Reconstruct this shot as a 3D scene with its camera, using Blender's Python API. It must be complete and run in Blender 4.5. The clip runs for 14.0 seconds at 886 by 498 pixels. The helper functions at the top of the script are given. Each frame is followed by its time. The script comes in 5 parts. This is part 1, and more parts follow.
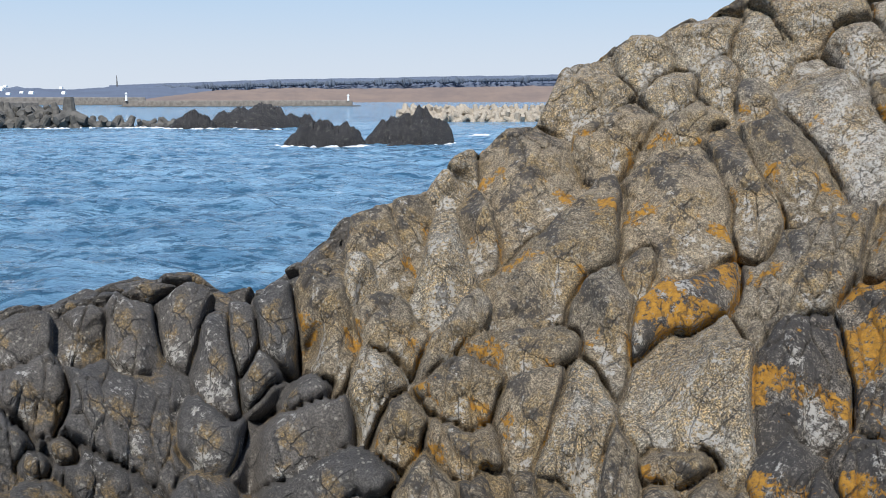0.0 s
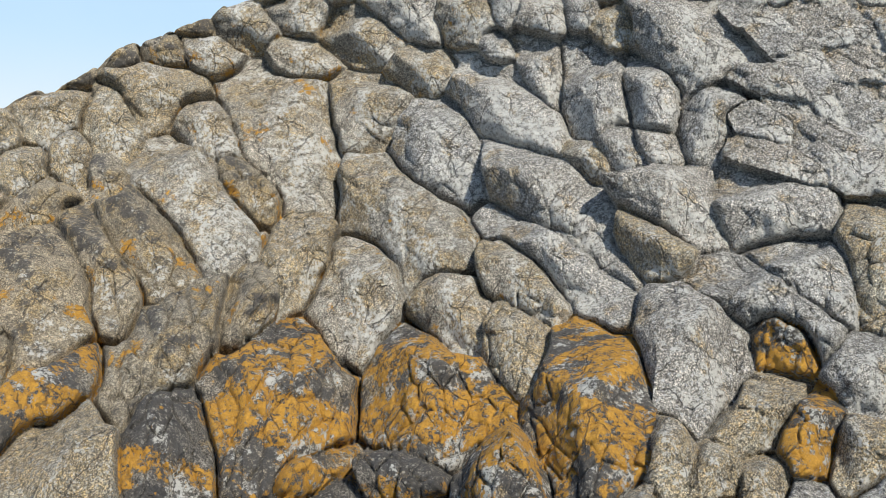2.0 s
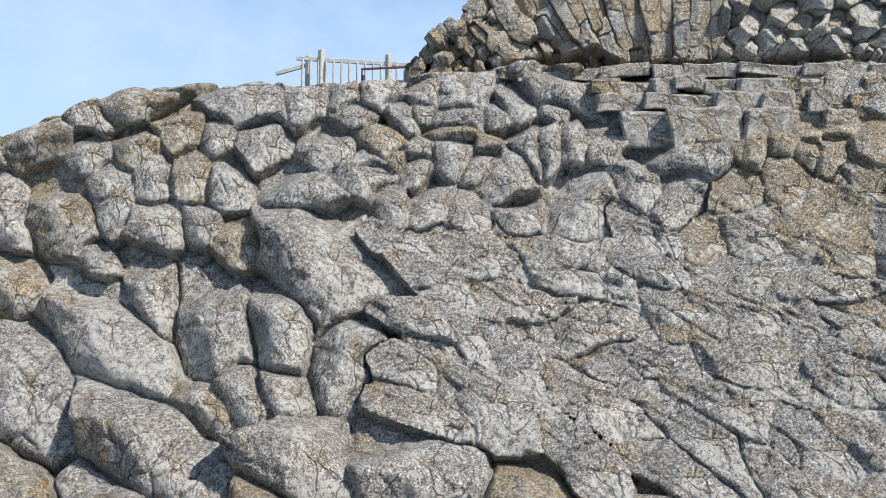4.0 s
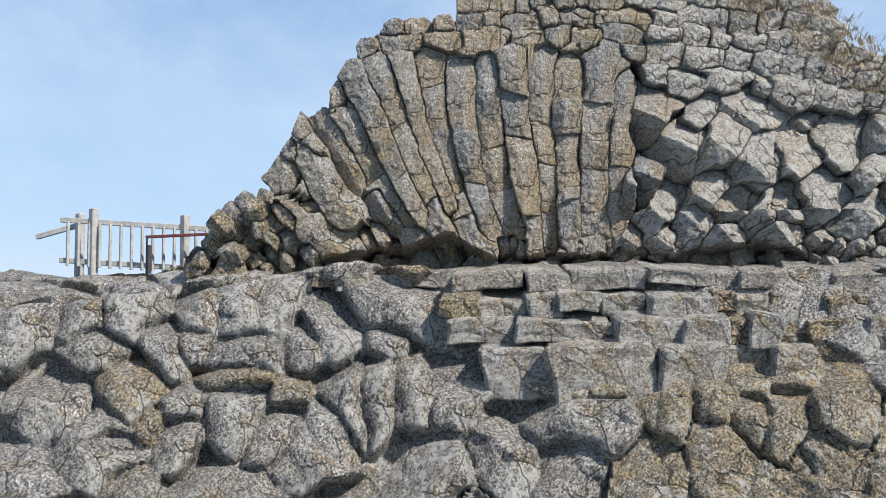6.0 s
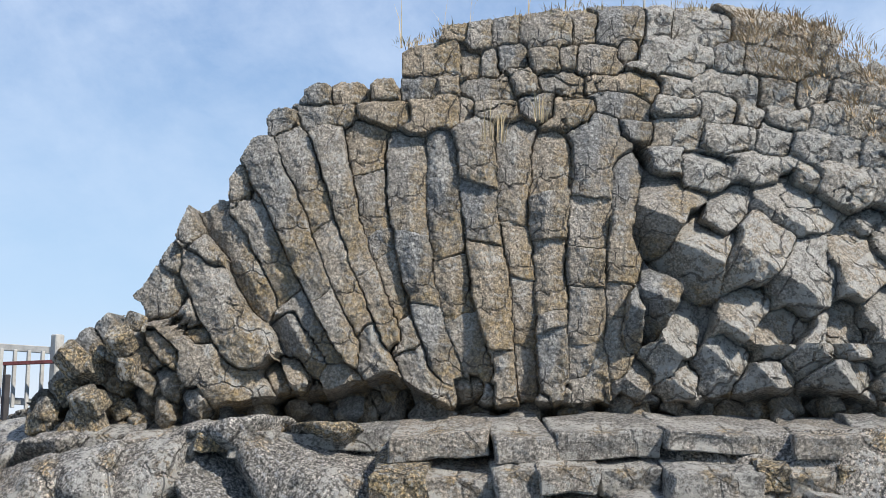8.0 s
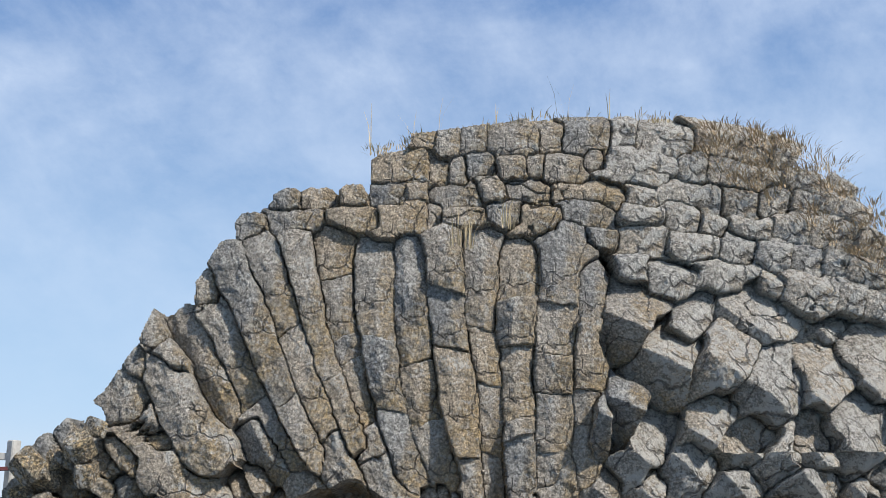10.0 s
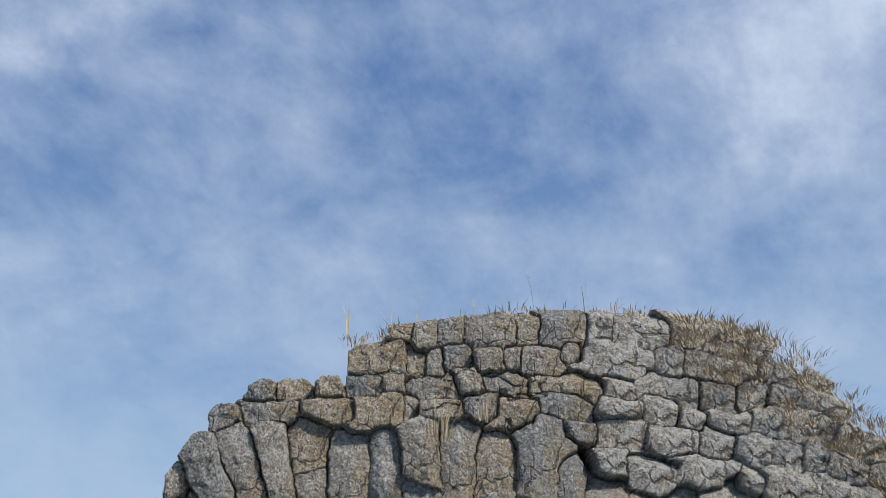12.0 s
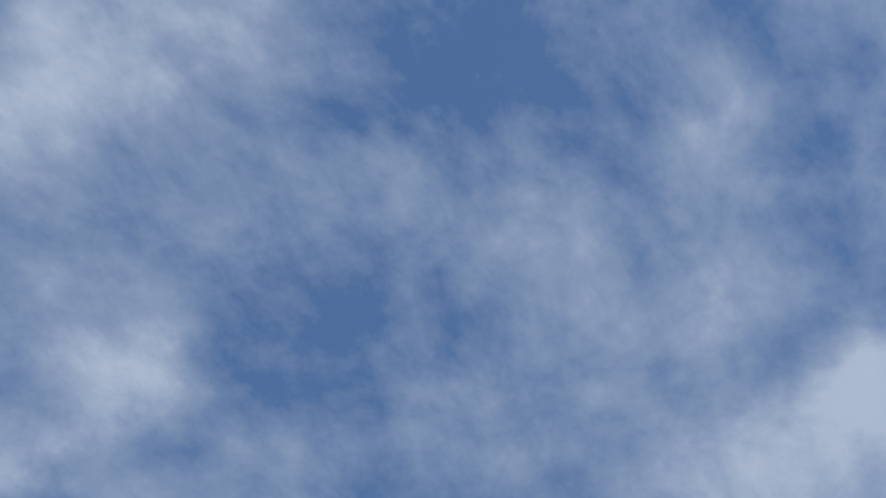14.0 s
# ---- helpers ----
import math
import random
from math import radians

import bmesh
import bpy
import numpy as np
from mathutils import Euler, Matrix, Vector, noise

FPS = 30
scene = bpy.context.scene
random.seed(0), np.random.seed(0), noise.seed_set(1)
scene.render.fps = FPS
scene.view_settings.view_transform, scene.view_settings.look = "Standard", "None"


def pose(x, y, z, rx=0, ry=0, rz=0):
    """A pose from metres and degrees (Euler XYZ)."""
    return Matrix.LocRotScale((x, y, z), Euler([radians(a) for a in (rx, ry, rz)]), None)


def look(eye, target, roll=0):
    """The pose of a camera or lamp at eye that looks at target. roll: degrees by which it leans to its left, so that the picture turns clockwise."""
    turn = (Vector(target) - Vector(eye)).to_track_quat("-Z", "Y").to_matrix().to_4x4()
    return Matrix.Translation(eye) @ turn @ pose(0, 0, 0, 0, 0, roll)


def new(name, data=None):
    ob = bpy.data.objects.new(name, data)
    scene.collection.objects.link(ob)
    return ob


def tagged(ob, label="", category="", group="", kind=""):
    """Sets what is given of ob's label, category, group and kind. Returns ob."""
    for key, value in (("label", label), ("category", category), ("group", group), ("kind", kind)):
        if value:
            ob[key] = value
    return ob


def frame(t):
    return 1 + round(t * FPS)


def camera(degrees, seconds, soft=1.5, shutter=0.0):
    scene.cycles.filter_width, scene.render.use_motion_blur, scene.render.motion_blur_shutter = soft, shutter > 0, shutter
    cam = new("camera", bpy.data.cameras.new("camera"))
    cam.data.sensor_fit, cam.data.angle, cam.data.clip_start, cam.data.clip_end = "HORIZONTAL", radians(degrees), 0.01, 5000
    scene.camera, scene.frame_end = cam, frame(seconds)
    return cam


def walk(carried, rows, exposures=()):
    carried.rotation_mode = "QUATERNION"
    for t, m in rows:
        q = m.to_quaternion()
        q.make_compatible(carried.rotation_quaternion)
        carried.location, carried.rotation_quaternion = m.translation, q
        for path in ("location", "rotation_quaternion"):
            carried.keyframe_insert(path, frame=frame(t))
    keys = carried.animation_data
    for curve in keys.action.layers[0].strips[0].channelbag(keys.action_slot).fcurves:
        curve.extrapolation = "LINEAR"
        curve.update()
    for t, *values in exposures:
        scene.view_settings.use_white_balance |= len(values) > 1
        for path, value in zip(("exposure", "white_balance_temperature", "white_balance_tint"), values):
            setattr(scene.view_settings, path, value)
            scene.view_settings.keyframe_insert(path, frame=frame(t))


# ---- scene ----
cam = camera(45.0, 14.0, soft=0.9)
ROWS = [
    (0.0, 0.0, 0.0, 6.3, -1.141, -7.973, -0.043),
    (0.5, 0.171, -0.062, 6.373, 7.49, -7.901, -0.247),
    (1.0, 0.211, -0.062, 6.447, 16.613, -7.62, -0.098),
    (1.5, 0.185, -0.07, 6.552, 24.828, -6.73, 0.198),
    (2.0, 0.188, -0.083, 6.655, 31.822, -4.876, 0.272),
    (2.5, 0.253, -0.143, 6.798, 37.568, -2.604, 0.288),
    (3.0, 0.458, -0.02, 6.984, 42.374, -0.098, 0.345),
    (3.5, 1.517, 1.038, 7.399, 46.496, 2.038, 0.492),
    (4.0, 2.688, 1.802, 7.915, 49.414, 3.957, 0.644),
    (6.5, 8.984, 4.66, 11.995, 54.022, 5.805, -0.657),
    (7.0, 9.726, 5.148, 12.121, 54.369, 7.21, -0.575),
    (7.5, 10.39, 5.572, 12.228, 54.705, 8.681, -0.546),
    (8.0, 11.04, 5.96, 12.41, 54.904, 9.79, -0.526),
    (10.5, 11.04, 5.96, 12.41, 57.191, 17.296, -0.52),
    (11.0, 11.04, 5.96, 12.41, 57.542, 19.446, -0.546),
    (11.5, 11.04, 5.96, 12.41, 57.882, 22.166, -0.543),
    (12.0, 11.04, 5.96, 12.41, 58.137, 25.656, -0.56),
    (12.5, 11.04, 5.96, 12.41, 58.419, 30.22, -0.62),
    (13.0, 11.04, 5.96, 12.41, 58.694, 35.44, -0.794),
    (13.5, 11.04, 5.96, 12.41, 59.033, 41.309, -1.004),
    (14.0, 11.04, 5.96, 12.41, 59.306, 48.002, -0.818),
]
walk(cam, [(t, pose(x, y, z, 0, 0, -az) @ pose(0, 0, 0, 90 + pitch) @ pose(0, 0, 0, 0, 0, roll)) for t, x, y, z, az, pitch, roll in ROWS],
     exposures=[(0.0, -0.08, 6350, 10), (0.5, 0.02, 6950, 10), (1.0, 0.1, 7400, 10), (1.5, 0.17, 7150, 10), (2.0, 0.22, 6550, 6), (2.5, 0.26, 6400, 7), (3.0, 0.25, 6400, 8), (4.0, 0.3, 6450, 10),
                (6.5, 0.13, 6500, 10), (8.0, 0.14, 6500, 10), (10.5, 0.02, 6500, 10), (11.5, -0.12, 6500, 10), (12.0, -0.26, 6450, 10), (13.0, -0.6, 6350, 10), (13.5, -0.66, 6300, 10), (14.0, -0.68, 6250, 10)])

# ---- world, sun ----
SUN_AZ, SUN_EL = 184.0, 45.0
world = bpy.data.worlds.new("World")
scene.world = world
world.use_nodes = True
wn, wl = world.node_tree.nodes, world.node_tree.links
wn.clear()
w_out, w_bg = wn.new("ShaderNodeOutputWorld"), wn.new("ShaderNodeBackground")
w_sky = wn.new("ShaderNodeTexSky")
w_sky.sky_type, w_sky.sun_disc = "NISHITA", False
w_sky.sun_elevation, w_sky.sun_rotation = radians(SUN_EL), radians(SUN_AZ)
w_sky.air_density, w_sky.dust_density, w_sky.ozone_density = 1.0, 0.3, 4.0
w_tc, w_map = wn.new("ShaderNodeTexCoord"), wn.new("ShaderNodeMapping")
w_map.inputs["Scale"].default_value = (2.4, 2.4, 4.0)
w_map.inputs["Rotation"].default_value = (0.25, 0.35, 0.5)
def sky_noise(scale, detail, rough, distortion, vector):
    tex = wn.new("ShaderNodeTexNoise")
    for key, value in (("Scale", scale), ("Detail", detail), ("Roughness", rough), ("Distortion", distortion)):
        tex.inputs[key].default_value = value
    wl.new(vector, tex.inputs["Vector"])
    return tex


def sky_math(operation, first, second):
    node = wn.new("ShaderNodeMath")
    node.operation = operation
    for socket, value in zip(node.inputs, (first, second)):
        if isinstance(value, float):
            socket.default_value = value
        else:
            wl.new(value, socket)
    return node.outputs[0]


wl.new(w_tc.outputs["Generated"], w_map.inputs["Vector"])
w_streak = wn.new("ShaderNodeMapping")
w_streak.inputs["Scale"].default_value = (1.6, 3.4, 3.0)
w_streak.inputs["Rotation"].default_value = (0.5, -0.4, 1.0)
wl.new(w_tc.outputs["Generated"], w_streak.inputs["Vector"])
w_n = sky_noise(2.2, 14.0, 0.58, 0.25, w_map.outputs["Vector"])
w_wisp = sky_noise(4.5, 12.0, 0.64, 0.15, w_streak.outputs["Vector"])
w_curl = sky_noise(7.0, 9.0, 0.62, 0.3, w_tc.outputs["Generated"])
w_fray = wn.new("ShaderNodeVectorMath")
w_fray.operation = "MULTIPLY_ADD"
w_fray.inputs[1].default_value = (0.13, 0.13, 0.13)
wl.new(w_curl.outputs["Color"], w_fray.inputs[0])
wl.new(w_tc.outputs["Generated"], w_fray.inputs[2])
w_ramp = wn.new("ShaderNodeValToRGB")
w_ramp.color_ramp.elements[0].position, w_ramp.color_ramp.elements[1].position = 0.39, 0.60
w_ramp.color_ramp.elements[1].color = (0.42, 0.42, 0.42, 1)
w_ramp.color_ramp.elements.new(0.75).color = (0.85, 0.85, 0.85, 1)
w_ramp.color_ramp.elements.new(1.0).color = (0.95, 0.95, 0.95, 1)
w_mix = wn.new("ShaderNodeMixRGB")
w_mix.inputs[2].default_value = (7.4, 8.5, 10.2, 1)
PUFFS = [
    (0.258, 0.562, 0.786, 0.158, 0.22),
    (0.467, 0.619, 0.631, 0.089, 0.18),
    (0.441, 0.693, 0.57, 0.062, 0.16),
    (0.8, 0.054, 0.598, 0.089, 0.22),
    (0.822, 0.15, 0.549, 0.13, 0.15),
    (0.5, 0.347, 0.794, 0.089, 0.12),
    (0.627, 0.24, 0.741, 0.103, 0.12),
    (0.295, 0.437, 0.85, 0.151, 0.14),
    (0.618, 0.089, 0.781, 0.103, 0.11),
    (0.476, 0.239, 0.846, 0.158, -0.16),
    (0.567, 0.438, 0.698, 0.158, -0.12),
    (0.684, 0.004, 0.73, 0.11, -0.1),
]
w_sum = sky_math("ADD", sky_math("MULTIPLY", w_n.outputs["Fac"], 0.6), sky_math("MULTIPLY", w_wisp.outputs["Fac"], 0.4))
for px_, py_, pz_, reach, gain in PUFFS:
    w_d, w_r, w_a = wn.new("ShaderNodeVectorMath"), wn.new("ShaderNodeMapRange"), wn.new("ShaderNodeMath")
    w_d.operation, w_r.interpolation_type, w_a.operation = "DISTANCE", "SMOOTHSTEP", "ADD"
    w_d.inputs[1].default_value = (px_ + 0.065, py_ + 0.065, pz_ + 0.065)
    for w_key, w_value in (("From Min", 0.0), ("From Max", reach), ("To Min", gain), ("To Max", 0.0)):
        w_r.inputs[w_key].default_value = w_value * ((1.15 if gain > 0.15 else 0.9) if w_key == "To Min" else 1)
    wl.new(w_fray.outputs[0], w_d.inputs[0])
    wl.new(w_d.outputs["Value"], w_r.inputs["Value"])
    wl.new(w_r.outputs["Result"], w_a.inputs[0])
    wl.new(w_sum, w_a.inputs[1])
    w_sum = w_a.outputs["Value"]
wl.new(w_sum, w_ramp.inputs["Fac"])
w_sep, w_low, w_fac = wn.new("ShaderNodeSeparateXYZ"), wn.new("ShaderNodeMapRange"), wn.new("ShaderNodeMath")
w_low.inputs["From Min"].default_value, w_low.inputs["From Max"].default_value = 0.06, 0.34
w_fac.operation = "MULTIPLY"
wl.new(w_tc.outputs["Generated"], w_sep.inputs[0])
wl.new(w_sep.outputs["Z"], w_low.inputs["Value"])
wl.new(w_ramp.outputs["Color"], w_fac.inputs[0])
wl.new(w_low.outputs["Result"], w_fac.inputs[1])
wl.new(w_fac.outputs["Value"], w_mix.inputs[0])
w_haze, w_hz = wn.new("ShaderNodeMixRGB"), wn.new("ShaderNodeMapRange")
w_hz.interpolation_type = "SMOOTHSTEP"
for w_key, w_value in (("From Min", -0.02), ("From Max", 0.60), ("To Min", 0.90), ("To Max", 0.0)):
    w_hz.inputs[w_key].default_value = w_value
w_haze.inputs[2].default_value = (5.3, 7.2, 9.2, 1)
wl.new(w_sep.outputs["Z"], w_hz.inputs["Value"])
wl.new(w_hz.outputs["Result"], w_haze.inputs[0])
w_veil = wn.new("ShaderNodeMixRGB")
w_veil.inputs[0].default_value, w_veil.inputs[2].default_value = 0.5, (1.9, 3.7, 7.8, 1)
wl.new(w_sky.outputs["Color"], w_veil.inputs[1])
wl.new(w_veil.outputs["Color"], w_haze.inputs[1])
w_pale, w_line = wn.new("ShaderNodeMixRGB"), wn.new("ShaderNodeMapRange")
w_line.interpolation_type = "SMOOTHSTEP"
for w_key, w_value in (("From Min", 0.0), ("From Max", 0.13), ("To Min", 0.75), ("To Max", 0.0)):
    w_line.inputs[w_key].default_value = w_value
w_pale.inputs[2].default_value = (7.9, 8.2, 8.7, 1)
wl.new(w_sep.outputs["Z"], w_line.inputs["Value"])
wl.new(w_line.outputs["Result"], w_pale.inputs[0])
wl.new(w_haze.outputs["Color"], w_pale.inputs[1])
wl.new(w_pale.outputs["Color"], w_mix.inputs[1])
wl.new(w_mix.outputs["Color"], w_bg.inputs["Color"])
w_bg.inputs["Strength"].default_value = 0.1
wl.new(w_bg.outputs["Background"], w_out.inputs["Surface"])

sun_data = bpy.data.lights.new("sun", "SUN")
sun_data.energy, sun_data.angle, sun_data.color = 5.2, radians(2.0), (1.0, 0.95, 0.88)
sun = new("sun", sun_data)
sx, sy = math.sin(radians(SUN_AZ)), math.cos(radians(SUN_AZ))
sun.matrix_world = look((60 * sx, 60 * sy, 60), (60 * sx - sx, 60 * sy - sy, 60 - math.tan(radians(SUN_EL))))


# ---- materials ----
class Nodes:
    """A short way to write node materials."""

    def __init__(self, name, rough=0.85):
        self.mat = bpy.data.materials.new(name)
        self.mat.use_nodes = True
        self.n, self.l = self.mat.node_tree.nodes, self.mat.node_tree.links
        self.bsdf = self.n["Principled BSDF"]
        self.bsdf.inputs["Roughness"].default_value = rough
        self.tc = self.n.new("ShaderNodeTexCoord")

    def put(self, socket, value):
        if isinstance(value, bpy.types.NodeSocket):
            self.l.new(value, socket)
        else:
            socket.default_value = value

    def coords(self, scale=(1, 1, 1), rot=(0, 0, 0), src="Object"):
        m = self.n.new("ShaderNodeMapping")
        m.inputs["Scale"].default_value, m.inputs["Rotation"].default_value = scale, rot
        self.l.new(self.tc.outputs[src], m.inputs["Vector"])
        return m.outputs["Vector"]

    def noise(self, scale, detail=5, rough=0.6, vec=None, dist=0.0):
        t = self.n.new("ShaderNodeTexNoise")
        t.inputs["Scale"].default_value, t.inputs["Detail"].default_value = scale, detail
        t.inputs["Roughness"].default_value, t.inputs["Distortion"].default_value = rough, dist
        self.l.new(vec or self.coords(), t.inputs["Vector"])
        return t.outputs["Fac"]

    def voronoi(self, scale, feature="F1", out="Distance", vec=None):
        t = self.n.new("ShaderNodeTexVoronoi")
        t.feature = feature
        t.inputs["Scale"].default_value = scale
        self.l.new(vec or self.coords(), t.inputs["Vector"])
        return t.outputs[out]

    def ramp(self, fac, lo, hi, a=0.0, b=1.0):
        r = self.n.new("ShaderNodeMapRange")
        r.interpolation_type = "SMOOTHSTEP"
        self.put(r.inputs["Value"], fac)
        for key, v in (("From Min", lo), ("From Max", hi), ("To Min", a), ("To Max", b)):
            r.inputs[key].default_value = v
        return r.outputs["Result"]

    def math(self, op, a, b):
        m = self.n.new("ShaderNodeMath")
        m.operation = op
        self.put(m.inputs[0], a), self.put(m.inputs[1], b)
        return m.outputs[0]

    def mix(self, fac, a, b, kind="MIX"):
        m = self.n.new("ShaderNodeMixRGB")
        m.blend_type = kind
        self.put(m.inputs[0], fac)
        for s, v in ((m.inputs[1], a), (m.inputs[2], b)):
            self.put(s, v if isinstance(v, bpy.types.NodeSocket) else (*v, 1))
        return m.outputs[0]

    def bump(self, height, strength=0.5, distance=0.05, normal=None):
        b = self.n.new("ShaderNodeBump")
        b.inputs["Strength"].default_value, b.inputs["Distance"].default_value = strength, distance
        self.l.new(height, b.inputs["Height"])
        if normal:
            self.l.new(normal, b.inputs["Normal"])
        return b.outputs["Normal"]

    def done(self, color, normal=None, rough=None):
        self.put(self.bsdf.inputs["Base Color"], color if isinstance(color, bpy.types.NodeSocket) else (*color, 1))
        if normal:
            self.l.new(normal, self.bsdf.inputs["Normal"])
        if rough is not None:
            self.put(self.bsdf.inputs["Roughness"], rough)
        return self.mat


def rock_material(name, light, dark, orange=(0.9, 0.95), pale=(0.53, 0.56), yellow=(0.55, 0.63), cracks=0.6, crack_size=1.5, grit=0.6, crust=(0.9, 0.95), blotch=0.5, hues=0.25):
    """Weathered basalt: grain, stains, hairline cracks, and crusts of orange, yellow and pale lichen from the given noise limits."""
    m = Nodes(name, 0.9)
    at = m.coords()
    big, mid, fine = m.noise(0.6, 5, 0.65, at), m.noise(4.0, 7, 0.7, at), m.noise(15.0, 10, 0.8, at)
    pits = m.noise(46.0, 4, 0.75, at)
    info = m.n.new("ShaderNodeObjectInfo")
    col = m.mix(m.ramp(big, 0.35, 0.65), dark, light)
    col = m.mix(m.ramp(info.outputs["Random"], 0.0, 1.0, 0.0, 0.4), col, tuple(1.2 * c for c in light))
    col = m.mix(m.ramp(m.math("FRACT", m.math("MULTIPLY", info.outputs["Random"], 7.3), 0.0), 0.0, 1.0, 0.0, hues), col, m.mix(m.ramp(m.math("FRACT", m.math("MULTIPLY", info.outputs["Random"], 31.7), 0.0), 0.42, 0.58), (0.24, 0.25, 0.25), (0.46, 0.36, 0.24)))
    yel = m.math("MULTIPLY", m.ramp(m.noise(1.1, 7, 0.66, m.coords((1, 1, 1), (0.3, 1.1, 0.2))), *yellow), m.ramp(fine, 0.35, 0.6, 0.2, 0.8))
    col = m.mix(yel, col, (0.34, 0.225, 0.08))
    stain = m.ramp(mid, 0.42, 0.60)
    col = m.mix(m.math("MULTIPLY", stain, blotch), col, tuple(0.5 * c for c in dark))
    grain = m.ramp(m.math("ADD", m.math("MULTIPLY", fine, 0.5), m.math("MULTIPLY", pits, 0.5)), 0.43, 0.575, 1 - grit, 1 + grit)
    col = m.mix(1.0, col, grain, "MULTIPLY")
    sand = m.ramp(m.noise(38.0, 2, 0.6, m.coords((1, 1, 1), (0.9, 0.3, 0.2))), 0.40, 0.60, 1 - 0.9 * grit, 1 + 0.9 * grit)
    col = m.mix(1.0, col, sand, "MULTIPLY")
    fleck = m.ramp(m.noise(24.0, 3, 0.7, m.coords((1, 1, 1), (0.5, 0.2, 1.1))), 0.55, 0.60)
    col = m.mix(m.math("MULTIPLY", fleck, grit), col, tuple(0.45 * c for c in dark))
    dot = m.ramp(m.noise(19.0, 4, 0.75, m.coords((1, 1, 1), (1.5, 0.8, 0.3))), 0.57, 0.615)
    col = m.mix(m.math("MULTIPLY", dot, grit), col, tuple(min(0.62, 1.9 * c) for c in light))
    black = m.math("MULTIPLY", m.ramp(m.noise(0.7, 7, 0.7, m.coords((1, 1, 1), (2.1, 0.4, 0.6))), *crust), m.ramp(m.noise(8, 6, 0.8, at), 0.40, 0.47))
    col = m.mix(m.math("MULTIPLY", black, 0.85), col, (0.055, 0.05, 0.046))
    pal = m.math("MULTIPLY", m.ramp(m.noise(1.3, 10, 0.78, m.coords((1, 1, 1), (1.3, 0.1, 0.7))), *pale), m.ramp(m.noise(11, 5, 0.75, at), 0.44, 0.53))
    col = m.mix(m.math("MULTIPLY", pal, 0.9), col, (0.56, 0.535, 0.48))
    spots = m.ramp(m.voronoi(11.0, vec=at), 0.16, 0.34, 0.6, 0.0)
    col = m.mix(m.math("MULTIPLY", spots, m.ramp(m.noise(2.2, 5, 0.7, m.coords((1, 1, 1), (0.1, 0.9, 0.4))), 0.47, 0.54)), col, (0.42, 0.39, 0.32))
    ora = m.math("MULTIPLY", m.ramp(m.noise(0.8, 9, 0.72, m.coords((1, 1, 1), (0.7, 0.4, 1.9))), *orange), m.ramp(m.noise(7, 8, 0.8, at), 0.44, 0.48))
    col = m.mix(ora, col, m.mix(m.ramp(fine, 0.35, 0.65), (0.36, 0.17, 0.018), (0.62, 0.32, 0.04)))
    wander = m.n.new("ShaderNodeVectorMath")
    wander.operation = "MULTIPLY_ADD"
    tint = m.n.new("ShaderNodeTexNoise")
    tint.inputs["Scale"].default_value, tint.inputs["Detail"].default_value = 2.5, 5
    m.l.new(at, tint.inputs["Vector"])
    m.l.new(tint.outputs["Color"], wander.inputs[0])
    wander.inputs[1].default_value = (0.35, 0.35, 0.35)
    m.l.new(m.coords((1, 1, 0.75)), wander.inputs[2])
    crack = m.voronoi(crack_size, "DISTANCE_TO_EDGE", vec=wander.outputs[0])
    gap = m.math("MULTIPLY", m.ramp(crack, 0.006, 0.022, cracks, 0.0), m.ramp(m.noise(0.9, 3, 0.6, at), 0.46, 0.54))
    col = m.mix(gap, col, (0.03, 0.027, 0.025))
    height = m.math("ADD", m.math("MULTIPLY", fine, 0.5), m.math("MULTIPLY", mid, 1.0))
    height = m.math("ADD", height, m.math("MULTIPLY", pits, 0.15))
    height = m.math("ADD", height, m.math("MULTIPLY", ora, 0.1))
    height = m.math("SUBTRACT", height, m.math("MULTIPLY", gap, 0.6))
    return m.done(col, m.bump(height, 1.0, 0.13), m.ramp(fine, 0.2, 0.8, 0.78, 0.95))


GREY_L, GREY_D = (0.42, 0.388, 0.342), (0.26, 0.237, 0.205)
BROWN_L, BROWN_D = (0.35, 0.285, 0.195), (0.18, 0.143, 0.095)
rock_grey = rock_material("basalt grey", GREY_L, GREY_D, pale=(0.54, 0.56), grit=0.65)
rock_orange = rock_material("basalt with orange lichen", (0.24, 0.205, 0.16), BROWN_D, orange=(0.46, 0.49), pale=(0.52, 0.55), crust=(0.46, 0.50))
rock_yellow = rock_material("basalt with ochre film", (0.45, 0.405, 0.31), GREY_D, orange=(0.63, 0.67), yellow=(0.37, 0.49), pale=(0.56, 0.59))
rock_pale = rock_material("basalt with pale lichen", (0.42, 0.388, 0.342), GREY_D, pale=(0.50, 0.52), grit=0.6)
rock_wheel = rock_material("wheel basalt", (0.47, 0.42, 0.35), (0.33, 0.294, 0.245), yellow=(0.47, 0.62), pale=(0.56, 0.60), cracks=0.55, crack_size=2.2, grit=0.3, blotch=0.25, hues=0.75)
rock_flank = rock_material("wheel basalt with white lichen", (0.50, 0.455, 0.385), (0.34, 0.306, 0.258), pale=(0.47, 0.50), grit=0.34, blotch=0.25, hues=0.5)
rock_sea = rock_material("wet sea rock", (0.034, 0.033, 0.034), (0.014, 0.014, 0.016), pale=(0.62, 0.66), yellow=(0.8, 0.9), cracks=0.8, hues=0.0)
rock_wet = rock_material("damp dark basalt", (0.125, 0.115, 0.104), (0.068, 0.062, 0.056), pale=(0.58, 0.62), grit=0.3, blotch=0.2, hues=0.08)
rock_wet.node_tree.nodes["Principled BSDF"].inputs["Specular IOR Level"].default_value = 0.6
